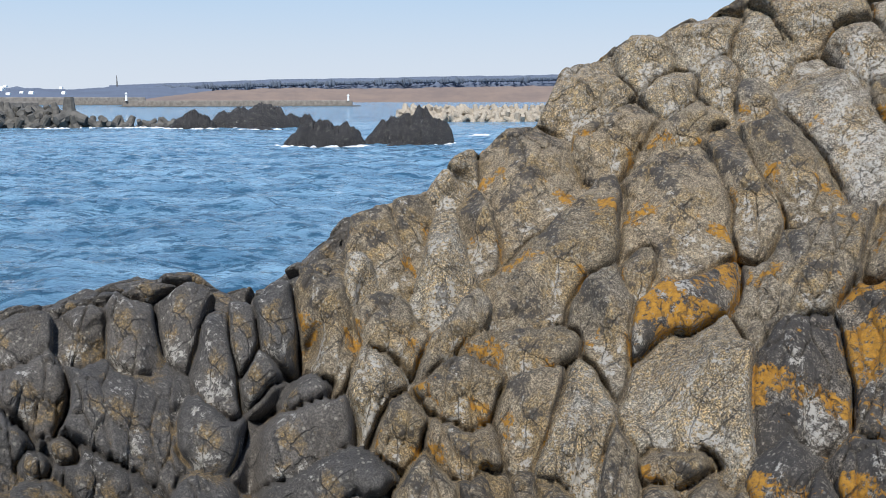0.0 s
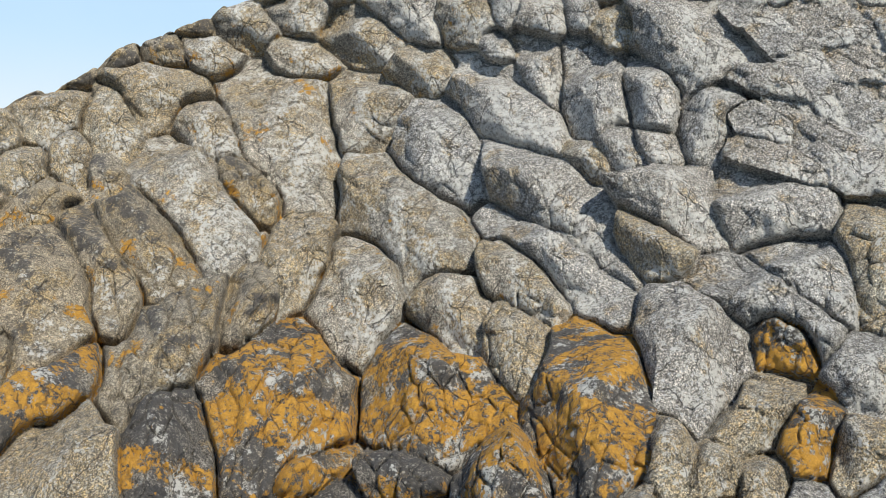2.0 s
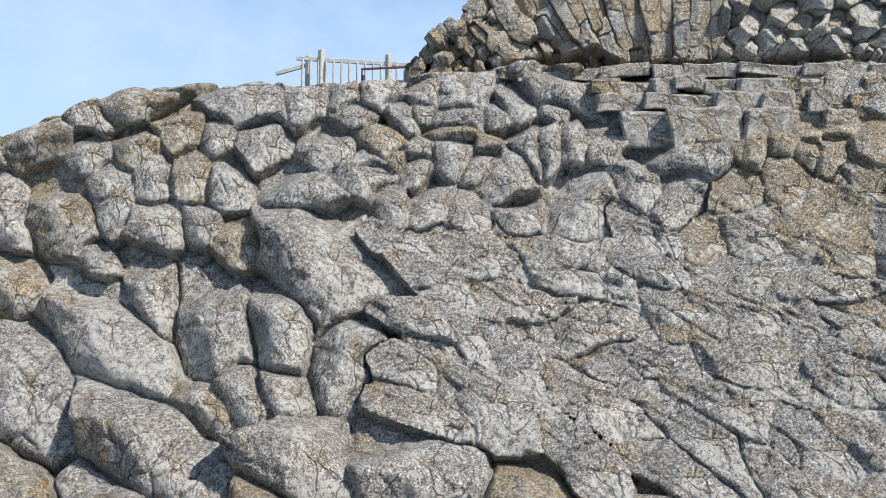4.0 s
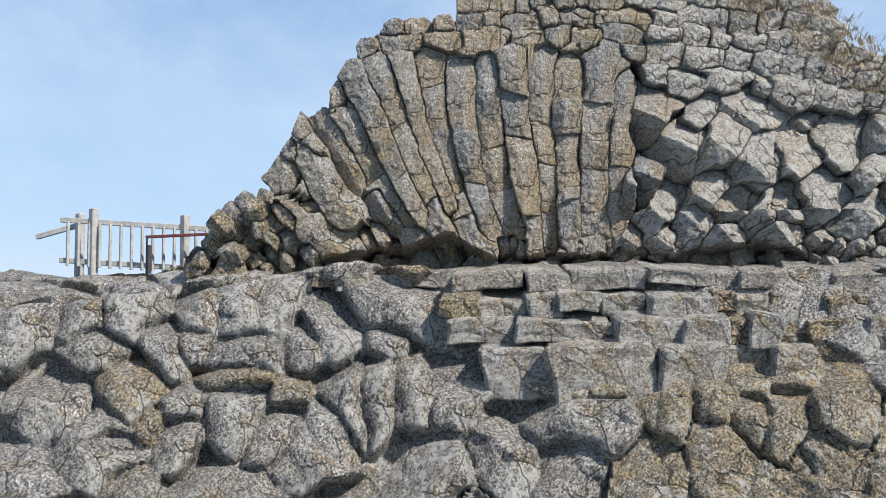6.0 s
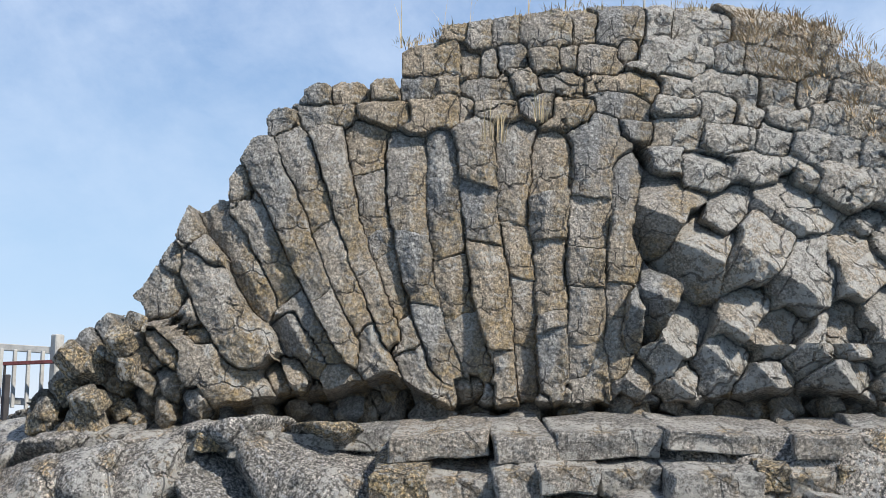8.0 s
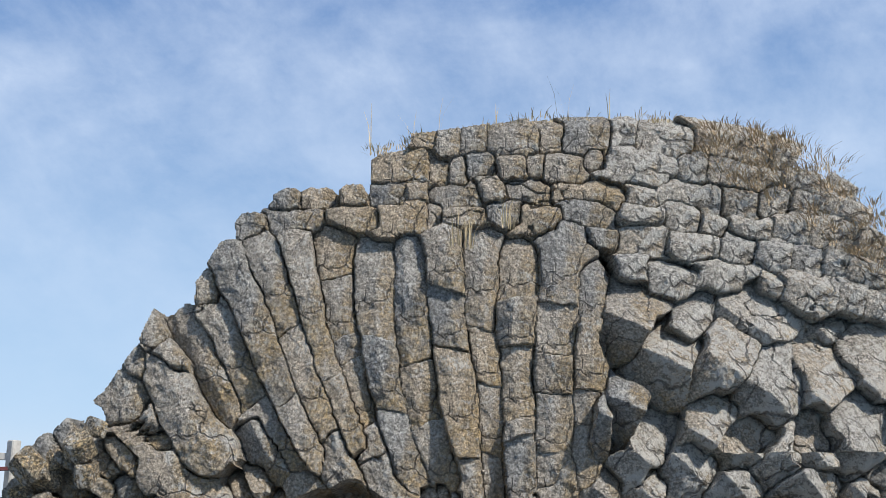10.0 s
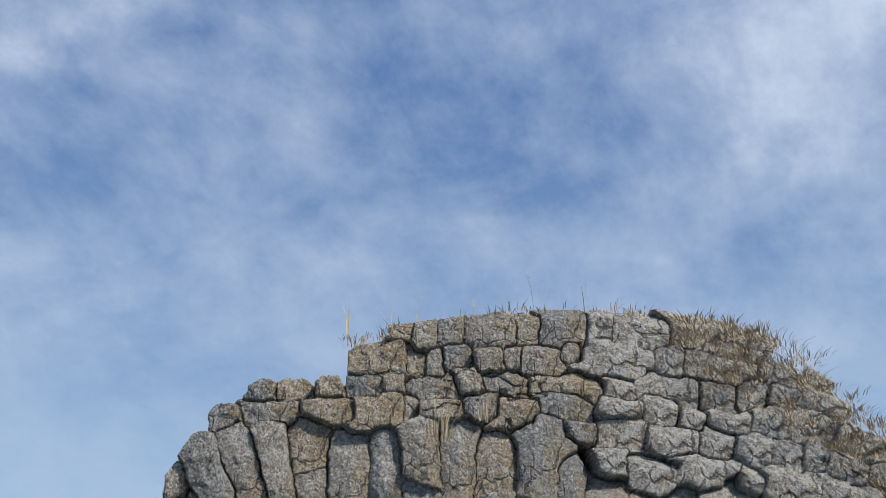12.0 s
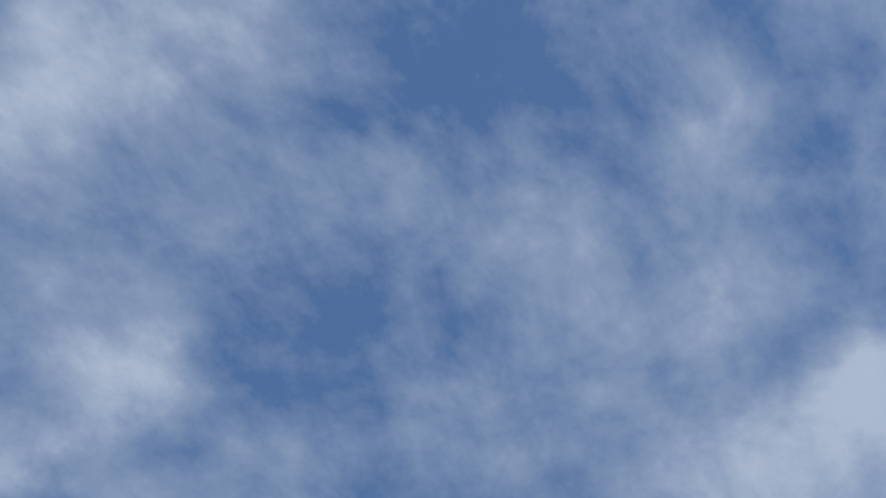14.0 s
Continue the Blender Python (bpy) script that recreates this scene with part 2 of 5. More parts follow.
rock_brown = rock_material("brown basalt", BROWN_L, BROWN_D, orange=(0.58, 0.61), pale=(0.60, 0.63), yellow=(0.48, 0.58), crust=(0.56, 0.61), grit=0.45)
rock_slab = rock_material("flat basalt slabs with white crusts", (0.40, 0.365, 0.318), (0.25, 0.227, 0.196), pale=(0.50, 0.525), yellow=(0.55, 0.66), cracks=0.35, crack_size=1.1, grit=0.4, blotch=0.3, hues=0.35)
rock_dark = rock_material("dark basalt near the tide", (0.20, 0.177, 0.148), (0.09, 0.08, 0.068), orange=(0.53, 0.56), pale=(0.57, 0.60), crust=(0.5, 0.55))
rock_mid = rock_material("grey-brown basalt with yellow film", (0.385, 0.338, 0.272), (0.22, 0.19, 0.15), orange=(0.60, 0.63), yellow=(0.46, 0.57), pale=(0.53, 0.56), grit=0.55)
ROCKS = {"m": rock_mid, "d": rock_dark, "b": rock_brown, "w": rock_wet, "g": rock_grey, "o": rock_orange, "y": rock_yellow, "p": rock_pale}


def plain(name, color, rough=0.8, vary=0.25, scale=4.0):
    m = Nodes(name, rough)
    f = m.noise(scale, 6, 0.65)
    return m.done(m.mix(m.ramp(f, 0.3, 0.7), tuple(c * (1 - vary) for c in color), tuple(c * (1 + vary) for c in color)), m.bump(f, 0.3, 0.02))


def sea_material():
    m = Nodes("sea water", 0.12)
    at = m.coords((1, 1, 0.2))
    w1 = m.noise(2.0, 8, 0.66, m.coords((0.6, 1.5, 1), (0, 0, 0.15)))
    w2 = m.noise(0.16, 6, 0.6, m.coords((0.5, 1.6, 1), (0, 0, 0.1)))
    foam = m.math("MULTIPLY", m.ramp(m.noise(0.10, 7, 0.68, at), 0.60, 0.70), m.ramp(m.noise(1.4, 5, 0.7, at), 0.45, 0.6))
    # lit wave faces and shaded ripples are painted into the water's colour
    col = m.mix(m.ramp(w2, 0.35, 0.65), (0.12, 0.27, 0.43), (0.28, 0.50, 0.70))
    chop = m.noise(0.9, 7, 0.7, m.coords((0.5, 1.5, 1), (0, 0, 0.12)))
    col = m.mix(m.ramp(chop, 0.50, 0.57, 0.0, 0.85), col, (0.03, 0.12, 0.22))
    col = m.mix(m.math("MULTIPLY", foam, 0.6), col, (0.75, 0.8, 0.85))
    m.bsdf.inputs["IOR"].default_value = 1.33
    h = m.math("ADD", m.math("ADD", w1, m.math("MULTIPLY", chop, 1.6)), m.math("MULTIPLY", w2, 2.5))
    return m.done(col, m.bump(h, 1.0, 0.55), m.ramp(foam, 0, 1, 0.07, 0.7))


sea_mat = sea_material()
concrete = plain("weathered concrete", (0.36, 0.315, 0.25))
concrete_dark = plain("wet concrete", (0.10, 0.095, 0.085), vary=0.4, scale=1.2)
concrete_mid = plain("grey harbour concrete", (0.20, 0.18, 0.155), vary=0.3, scale=0.3)
straw = plain("dry straw", (0.46, 0.36, 0.21), vary=0.35)
soil = plain("dry turf", (0.42, 0.315, 0.19), vary=0.45, scale=9)
wood_grey = plain("weathered grey timber", (0.40, 0.39, 0.36), vary=0.2, scale=8)
rust = plain("rusty red iron", (0.13, 0.035, 0.035), vary=0.4, scale=20)
iron_dark = plain("dark iron", (0.05, 0.045, 0.045))
white_paint = plain("white paint", (0.75, 0.75, 0.73), vary=0.08)


# ---- helpers of this scene ----
def mesh_from(name, verts, faces, mat, smooth=True):
    me = bpy.data.meshes.new(name)
    me.from_pydata(verts, [], faces)
    me.materials.append(mat)
    if smooth:
        me.polygons.foreach_set("use_smooth", [True] * len(me.polygons))
    me.update()
    return me


def part(name, bm, material, parent, label=""):
    me = bpy.data.meshes.new(name)
    bm.to_mesh(me)
    bm.free()
    me.materials.append(material)
    ob = new(name, me)
    ob.parent = parent
    return tagged(ob, label)


def hash2(i, j, seed):
    h = np.sin(i * 127.1 + j * 311.7 + seed * 74.7) * 43758.5453
    return h - np.floor(h)


def lattice(x, y, seed):
    i, j = np.floor(x), np.floor(y)
    f, g = x - i, y - j
    f, g = f * f * (3 - 2 * f), g * g * (3 - 2 * g)
    a, b = hash2(i, j, seed), hash2(i + 1, j, seed)
    c, d = hash2(i, j + 1, seed), hash2(i + 1, j + 1, seed)
    return (a * (1 - f) + b * f) * (1 - g) + (c * (1 - f) + d * f) * g - 0.5


def fractal(x, y, seed, octaves=4, gain=0.5):
    total, amp = 0, 1.0
    for k in range(octaves):
        total = total + amp * lattice(x * 2 ** k + 13.7 * k, y * 2 ** k - 7.3 * k, seed + k)
        amp *= gain
    return total


# ---- the rock slope: a steep bowl of rounded basalt boulders ----
ARC = 20.0
CREST_AZ = [-40, -23.7, -18.5, -14.5, -12.8, -11, -8.4, -6.1, -2.5, -0.7, 0.9, 3.7, 5.3, 8.5, 13.5, 16, 19.5, 22.5, 27.6, 31.2, 33.6, 35.8, 39.7, 46, 53, 85]
CREST_Z = [2.9, 3.15, 3.42, 3.53, 3.22, 3.25, 3.65, 4.25, 4.6, 5.1, 5.4, 5.85, 6.85, 7.55, 8.25, 9.05, 9.65, 10.32, 10.8, 11.3, 11.7, 12.04, 12.12, 12.15, 12.47, 12.47]


def slope_point(u, w):
    """Along the slope by u metres of arc, up it by w; past the crest it turns back into a gently falling top."""
    az = u / ARC
    deg = np.degrees(az)
    top = np.interp(deg, CREST_AZ, CREST_Z)
    over = np.maximum(w - top, 0)
    z = np.minimum(w, top)
    lean = np.interp(deg, [-10, 22, 36, 48], [1.9, 1.9, 1.1, 0.35])
    far = np.interp(deg, [0, 22, 36, 48], [25, 25, 22.8, 22.0])
    knee = np.interp(deg, [0, 22, 36], [8, 8, 7])
    d = far - lean * np.log1p(np.exp(knee - z))
    # past the steep boulders the slab lies back
    near = d - np.interp(deg, [27, 44], [0.0, 0.55]) * (12.4 - z)
    z = 6.3 + (z - 6.3) * near / d
    d = near + over * 1.6
    z = z + np.interp(deg, [30, 37, 49, 54], [0, 1, 1, 0]) * (0.3 * over + 0.18 * over ** 1.3) - 0.18 * over ** 1.3
    return np.stack([d * np.sin(az), d * np.cos(az), z], -1)


BOULDERS_A = [
    (-8.22, 3.1, 0.55, 0.23, 177, 'g'), (-7.97, 1.93, 0.27, 0.11, 177, 'g'), (-7.89, 2.59, 0.66, 0.31, 177, 'g'), (-7.48, 1.99, 0.27, 0.11, 177, 'g'),
    (-7.05, 3.51, 0.67, 0.19, 5, 'g'), (-6.98, 3.16, 0.43, 0.4, 44, 'g'), (-6.62, 1.73, 0.94, 0.23, 168, 'g'), (-6.21, 3.01, 0.53, 0.59, 86, 'g'),
    (-6.17, 2.21, 1.25, 0.49, 162, 'g'), (-5.57, 3.55, 0.8, 0.2, 2, 'g'), (-5.19, 3.29, 0.52, 0.59, 71, 'g'), (-4.86, 1.98, 0.62, 0.28, 178, 'g'),
    (-4.7, 2.85, 0.59, 0.35, 105, 'y'), (-4.17, 2.96, 0.47, 0.31, 96, 'g'), (-3.88, 2.55, 0.47, 0.22, 179, 'g'), (-3.54, 3.06, 0.55, 0.37, 96, 'g'),
]
BOULDERS_B = [
    (-3.27, 1.94, 1.02, 0.29, 8, 'g'), (-3.15, 2.33, 0.72, 0.16, 9, 'g'), (-2.75, 1.57, 0.97, 0.13, 3, 'g'), (-2.48, 3.11, 0.74, 0.59, 88, 'g'),
    (-1.94, 3.49, 0.48, 0.36, 47, 'y'), (-1.62, 2.45, 0.58, 0.39, 29, 'y'), (-1.5, 4.13, 0.68, 0.67, 51, 'g'), (-1.49, 2.97, 0.81, 0.35, 165, 'g'),
    (-1.27, 2.05, 0.45, 0.29, 22, 'g'), (-1.15, 4.3, 0.6, 0.51, 100, 'g'), (-0.41, 3.65, 0.59, 0.58, 88, 'y'), (-0.32, 4.91, 0.53, 0.42, 55, 'y'),
    (-0.23, 5.05, 0.43, 0.41, 56, 'y'), (-0.17, 2.38, 0.79, 0.25, 3, 'g'), (-0.14, 2.91, 0.84, 0.2, 23, 'g'), (-0.09, 1.9, 0.7, 0.2, 178, 'g'),
]
BOULDERS_C = [
    (0.95, 2.78, 1.11, 0.2, 4, 'g'), (1.24, 2.23, 0.57, 0.28, 24, 'g'), (1.31, 5.05, 0.99, 0.84, 67, 'g'), (1.69, 3.79, 1.31, 0.45, 33, 'g'),
    (2.13, 6.43, 0.95, 0.74, 42, 'y'), (2.18, 2.01, 0.53, 0.45, 36, 'y'), (2.84, 5.69, 0.92, 0.45, 34, 'g'), (3.26, 7.25, 0.59, 0.48, 64, 'y'),
    (3.36, 3.83, 0.41, 0.28, 29, 'g'), (3.77, 6.43, 0.6, 0.47, 62, 'y'), (3.88, 4.51, 0.9, 0.78, 77, 'g'), (3.98, 5.89, 1.04, 0.36, 35, 'g'),
    (4.1, 3.28, 1.03, 0.36, 22, 'o'), (4.11, 1.74, 0.72, 0.19, 8, 'g'), (4.32, 2.47, 0.88, 0.82, 40, 'y'), (4.34, 7.56, 0.69, 0.62, 90, 'y'),
]
BOULDERS_D = [
    (4.6, 6.59, 0.57, 0.42, 72, 'y'), (5.04, 4.84, 1.02, 0.35, 125, 'p'), (5.33, 7.37, 0.74, 0.52, 99, 'y'), (5.98, 5.2, 0.9, 0.67, 113, 'p'),
    (6.05, 8.0, 0.79, 0.7, 168, 'y'), (6.08, 1.82, 0.53, 0.28, 19, 'y'), (6.12, 3.81, 1.18, 0.47, 21, 'g'), (6.26, 2.68, 0.66, 0.66, 64, 'y'),
    (6.7, 6.09, 1.18, 0.89, 130, 'g'), (6.89, 7.24, 0.93, 0.55, 126, 'g'), (7.64, 6.2, 0.64, 0.42, 149, 'p'), (7.81, 4.26, 0.61, 0.43, 41, 'g'),
    (7.83, 1.76, 1.01, 0.29, 3, 'y'), (8.28, 3.1, 0.89, 1.06, 85, 'o'), (8.34, 7.23, 1.5, 0.86, 126, 'g'), (8.61, 4.91, 0.82, 0.51, 58, 'y'),
]
BOULDERS_E = [
    (8.95, 2.24, 0.6, 0.21, 1, 'o'), (9.1, 1.63, 0.47, 0.55, 112, 'y'), (9.67, 4.36, 1.04, 0.7, 57, 'p'), (9.86, 7.57, 0.85, 0.74, 45, 'g'),
    (10.62, 5.57, 1.54, 0.84, 131, 'p'), (10.62, 1.86, 0.82, 0.27, 173, 'y'), (11.16, 2.82, 0.87, 1.1, 73, 'o'), (11.16, 6.86, 1.11, 0.74, 118, 'g'),
    (11.16, 11.11, 0.51, 0.35, 25, 'G'), (11.49, 3.99, 0.77, 0.65, 145, 'g'), (11.53, 9.87, 0.76, 0.42, 108, 'G'), (12.25, 1.37, 0.7, 0.9, 79, 'o'),
    (12.29, 10.13, 0.51, 0.36, 92, 'G'), (12.38, 7.61, 1.19, 0.77, 126, 'p'), (12.67, 11.87, 0.48, 0.29, 13, 'G'), (12.71, 4.44, 0.76, 0.49, 152, 'g'),
]
BOULDERS_F = [
    (13.0, 8.51, 0.71, 0.37, 99, 'g'), (13.13, 6.06, 1.72, 0.65, 144, 'g'), (13.36, 4.8, 1.47, 0.4, 146, 'g'), (13.58, 10.56, 0.46, 0.33, 91, 'G'),
    (13.96, 6.8, 0.53, 0.34, 159, 'g'), (14.06, 8.03, 1.06, 0.58, 104, 'g'), (14.26, 11.9, 0.64, 0.39, 163, 'G'), (14.3, 2.3, 1.29, 1.07, 99, 'o'),
    (14.59, 6.86, 0.66, 0.44, 138, 'g'), (14.72, 11.28, 0.46, 0.31, 91, 'G'), (15.05, 8.02, 0.87, 0.53, 109, 'g'), (15.22, 6.98, 0.46, 0.47, 100, 'g'),
    (15.25, 5.1, 0.74, 0.47, 150, 'y'), (15.37, 10.27, 0.6, 0.4, 158, 'G'), (15.55, 5.97, 0.95, 0.66, 154, 'g'), (15.72, 8.94, 1.24, 0.8, 127, 'g'),
]
BOULDERS_G = [
    (15.93, 12.13, 0.31, 0.25, 92, 'G'), (15.96, 11.02, 0.41, 0.35, 138, 'G'), (16.01, 3.24, 1.12, 0.91, 111, 'g'), (16.15, 7.55, 0.72, 0.48, 63, 'g'),
    (16.27, 10.72, 0.51, 0.41, 91, 'G'), (16.28, 11.66, 0.34, 0.19, 179, 'G'), (16.36, 10.71, 0.34, 0.24, 180, 'G'), (16.5, 12.13, 0.41, 0.28, 100, 'P'),
    (16.57, 11.32, 0.43, 0.34, 91, 'Y'), (16.84, 11.69, 0.37, 0.22, 118, 'G'), (16.86, 10.89, 0.16, 0.18, 179, 'Y'), (17.13, 11.01, 0.25, 0.21, 179, 'G'),
    (17.14, 10.64, 0.3, 0.22, 91, 'G'), (17.19, 5.87, 0.87, 0.55, 170, 'g'), (17.23, 3.94, 1.53, 0.52, 151, 'g'), (17.23, 11.74, 0.22, 0.22, 179, 'G'),
]
BOULDERS_H = [
    (17.28, 12.12, 0.38, 0.25, 100, 'G'), (17.36, 2.22, 0.92, 0.5, 51, 'y'), (17.37, 10.12, 0.45, 0.36, 91, 'G'), (17.54, 3.49, 0.81, 0.46, 141, 'o'),
    (17.63, 11.3, 0.31, 0.19, 179, 'Y'), (17.65, 12.11, 0.37, 0.26, 109, 'G'), (17.72, 10.87, 0.4, 0.28, 91, 'G'), (17.74, 11.61, 0.37, 0.28, 21, 'G'),
    (18.02, 4.6, 0.91, 0.57, 140, 'g'), (18.02, 12.04, 0.23, 0.25, 179, 'P'), (18.17, 2.07, 0.69, 0.44, 71, 'o'), (18.2, 10.68, 0.42, 0.24, 21, 'G'),
    (18.3, 11.67, 0.23, 0.22, 179, 'G'), (18.31, 11.14, 0.25, 0.19, 179, 'Y'), (18.45, 10.63, 0.36, 0.38, 0, 'G'), (18.65, 10.8, 0.33, 0.29, 62, 'G'),
]
BOULDERS_I = [
    (18.7, 11.79, 0.33, 0.21, 127, 'G'), (18.87, 11.22, 0.37, 0.31, 90, 'G'), (18.94, 3.0, 0.68, 0.6, 132, 'g'), (19.2, 4.85, 1.04, 0.63, 91, 'y'),
    (19.27, 11.28, 0.37, 0.2, 99, 'G'), (19.39, 11.65, 0.26, 0.22, 179, 'G'), (19.51, 12.53, 0.35, 0.14, 179, 'Y'), (19.73, 11.28, 0.43, 0.26, 99, 'G'),
    (19.73, 11.96, 0.77, 0.26, 147, 'G'), (20.06, 4.57, 0.81, 0.33, 101, 'y'), (20.15, 10.96, 0.26, 0.25, 180, 'G'), (20.19, 11.33, 0.41, 0.27, 147, 'G'),
    (20.57, 2.92, 1.26, 0.83, 54, 'o'), (20.59, 11.95, 0.29, 0.15, 158, 'Y'), (20.82, 12.2, 0.8, 0.15, 168, 'P'), (20.9, 4.41, 0.8, 0.46, 91, 'y'),
]
BOULDERS_J = [
    (21.15, 11.74, 0.4, 0.2, 166, 'G'), (21.17, 12.38, 0.62, 0.11, 174, 'G'), (21.2, 11.39, 0.62, 0.25, 153, 'Z'), (21.22, 12.03, 0.34, 0.15, 179, 'G'),
    (21.31, 10.9, 0.62, 0.24, 158, 'G'), (21.78, 12.06, 0.28, 0.15, 179, 'Y'), (21.82, 11.57, 0.33, 0.22, 169, 'G'), (22.28, 12.23, 0.12, 0.13, 179, 'G'),
    (22.32, 11.63, 0.27, 0.25, 88, 'G'), (22.41, 10.96, 0.36, 0.27, 88, 'Y'), (22.57, 11.94, 0.22, 0.08, 179, 'G'), (22.58, 12.23, 0.24, 0.15, 88, 'G'),
    (22.75, 11.74, 0.38, 0.1, 180, 'G'), (22.8, 11.44, 0.38, 0.17, 5, 'G'), (22.88, 12.13, 0.24, 0.15, 88, 'G'), (22.89, 11.02, 0.3, 0.24, 88, 'Y'),
]
BOULDERS_K = [
    (23.25, 12.28, 0.21, 0.14, 179, 'G'), (23.25, 10.88, 0.21, 0.23, 1, 'Y'), (23.27, 11.29, 0.24, 0.24, 0, 'Y'), (23.39, 11.83, 0.24, 0.15, 11, 'Y'),
    (23.67, 10.91, 0.35, 0.25, 88, 'Y'), (23.68, 11.85, 0.15, 0.15, 179, 'Y'), (23.69, 11.44, 0.31, 0.26, 180, 'Y'), (23.72, 12.24, 0.3, 0.22, 88, 'G'),
    (24.02, 12.15, 0.22, 0.18, 88, 'G'), (24.16, 11.09, 0.49, 0.21, 88, 'Y'), (24.34, 11.79, 0.29, 0.22, 87, 'G'),
]
BOULDERS = BOULDERS_A + BOULDERS_B + BOULDERS_C + BOULDERS_D + BOULDERS_E + BOULDERS_F + BOULDERS_G + BOULDERS_H + BOULDERS_I + BOULDERS_J + BOULDERS_K


def zone(u, w):
    """Size, stretch, angle, roundness, height and look of the unmeasured stones at a place on the slope."""
    az = math.degrees(u / ARC)
    r = random.random()
    look_of = "g" if r < 0.72 else ("p" if r < 0.88 else "y")
    if w > 11.3 and az > 50:
        return 0.30 + 0.2 * r, 2.0, 170, 7, 0.5, look_of, 0.5
    if az > 62 and w > 9.3:
        return 0.26 + 0.15 * r, 1.3, 90, 3, 0.12, "y" if r < 0.6 else "g", 0.5
    if az > 47 and 4.8 < w < 9.8 and w < 10.1 - (60 - az) * 0.05:
        return 0.34 + 0.3 * r, 3.4, 157, 3, 0.14, "g" if r < 0.85 else "p", 0.6
    if az > 32 and w > 8.9:
        return 0.26 + 0.18 * r, 1.25, 100, 6, 0.85, look_of, 0.8
    if w < 4.5 and az > 36:
        return 0.45 + 0.3 * r, 1.3, 100, 4, 0.7, "y" if r < 0.4 else "o" if r < 0.6 else "g", 0.8
    if az < -6:
        return 0.40 + 0.25 * r, 1.3, 20, 3, 0.6, "w", 0.7
    return 0.36 + 0.22 * r, 1.3, 130, 3.5, 0.75, look_of, 0.8


def slope_stones():
    rng = random.Random(5)
    random.seed(8)
    seeds = []
    for u, w, a, b, ang, kind in BOULDERS:
        blocky = kind.isupper()
        tall = 0.2 if kind == "Z" else 0.55
        if u < -2.6:
            kind = "w"
        seeds.append((u, w, a, b, ang, 7.0 if blocky else 3.6, tall, {"Z": "y"}.get(kind, kind.lower())))
    u0, u1, w0, w1, step = -10.5, 27.5, -0.7, 14.0, 0.027
    tries = 0
    placed = [(s[0], s[1], s[2], s[3], s[4]) for s in seeds]
    while tries < 16000:
        tries += 1
        u, w = rng.uniform(u0 - 0.5, u1 + 0.5), rng.uniform(w0 - 0.5, w1 + 0.5)
        r, stretch, ang, power, tall, kind, gapf = zone(u, w)
        ang += rng.uniform(-25, 25)
        a, b = r * math.sqrt(stretch), r / math.sqrt(stretch)
        ok = True
        for pu, pw, pa, pb, pg in placed:
            du, dw = u - pu, w - pw
            if abs(du) > 2.6 or abs(dw) > 2.6:
                continue
            c, s = math.cos(radians(pg)), math.sin(radians(pg))
            e, f = (du * c + dw * s) / (pa + 0.75 * r), (-du * s + dw * c) / (pb + 0.75 * r)
            if e * e + f * f < 1:
                ok = False
                break
        if ok:
            placed.append((u, w, a, b, ang))
            seeds.append((u, w, a, b, ang, power, tall, kind))
    nu, nw = int((u1 - u0) / step) + 1, int((w1 - w0) / step) + 1
    U, W = np.meshgrid(u0 + step * np.arange(nu), w0 + step * np.arange(nw), indexing="ij")
    X = U + 0.22 * fractal(U * 1.1, W * 1.1, 3, 4)
    Y = W + 0.22 * fractal(U * 1.1, W * 1.1, 11, 4)
    d1, d2 = np.full(U.shape, 9.0), np.full(U.shape, 9.0)
    own = np.zeros(U.shape, int)
    ex, ey = np.zeros(U.shape), np.zeros(U.shape)
    for k, (u, w, a, b, ang, power, tall, kind) in enumerate(seeds):
        reach = 3.2 * a
        i0, i1 = max(0, int((u - reach - u0) / step)), min(nu, int((u + reach - u0) / step) + 1)
        j0, j1 = max(0, int((w - reach - w0) / step)), min(nw, int((w + reach - w0) / step) + 1)
        if i0 >= i1 or j0 >= j1:
            continue
        box = (slice(i0, i1), slice(j0, j1))
        c, s = math.cos(radians(ang)), math.sin(radians(ang))
        du, dw = X[box] - u, Y[box] - w
        e, f = (du * c + dw * s) / a, (-du * s + dw * c) / b
        d = np.sqrt(e * e + f * f)
        nearer = d < d1[box]
        d2[box] = np.where(nearer, d1[box], np.minimum(d2[box], d))
        d1[box] = np.where(nearer, d, d1[box])
        own[box] = np.where(nearer, k, own[box])
        ex[box], ey[box] = np.where(nearer, du, ex[box]), np.where(nearer, dw, ey[box])
    table = np.array([(math.sqrt(s[2] * s[3]), s[5], s[6]) for s in seeds])
    size, P, H = (table[own, q] for q in range(3))
    edge = np.maximum(d2 - d1, 0) * size * 0.5
    block = P > 5.5
    facets = []
    for lo, hi, c0, c1, angle, wob in ((0.25, 0.7, -0.15, 0.3, 90, 40), (0.1, 0.5, 0.0, 0.45, 270, 45), (0.2, 0.8, 0.1, 0.5, 0, 70), (0.2, 0.8, 0.1, 0.5, 180, 70)):
        row = []
        for s in seeds:
            g = radians(angle + rng.uniform(-wob, wob) * (0.5 if s[5] > 5.5 else 1))
            steep = rng.uniform(lo, hi)
            if s[5] > 5.5 and angle == 90:
                steep = rng.uniform(1.0, 1.7)
            elif s[5] > 5.5:
                steep *= 0.4
            row.append((math.cos(g), math.sin(g), steep, rng.uniform(0.15, 0.5) if s[5] > 5.5 and angle == 90 else rng.uniform(c0, c1)))
        facets.append(np.array(row))
    rise = np.array([rng.uniform(-0.12, 0.12) for _ in seeds])
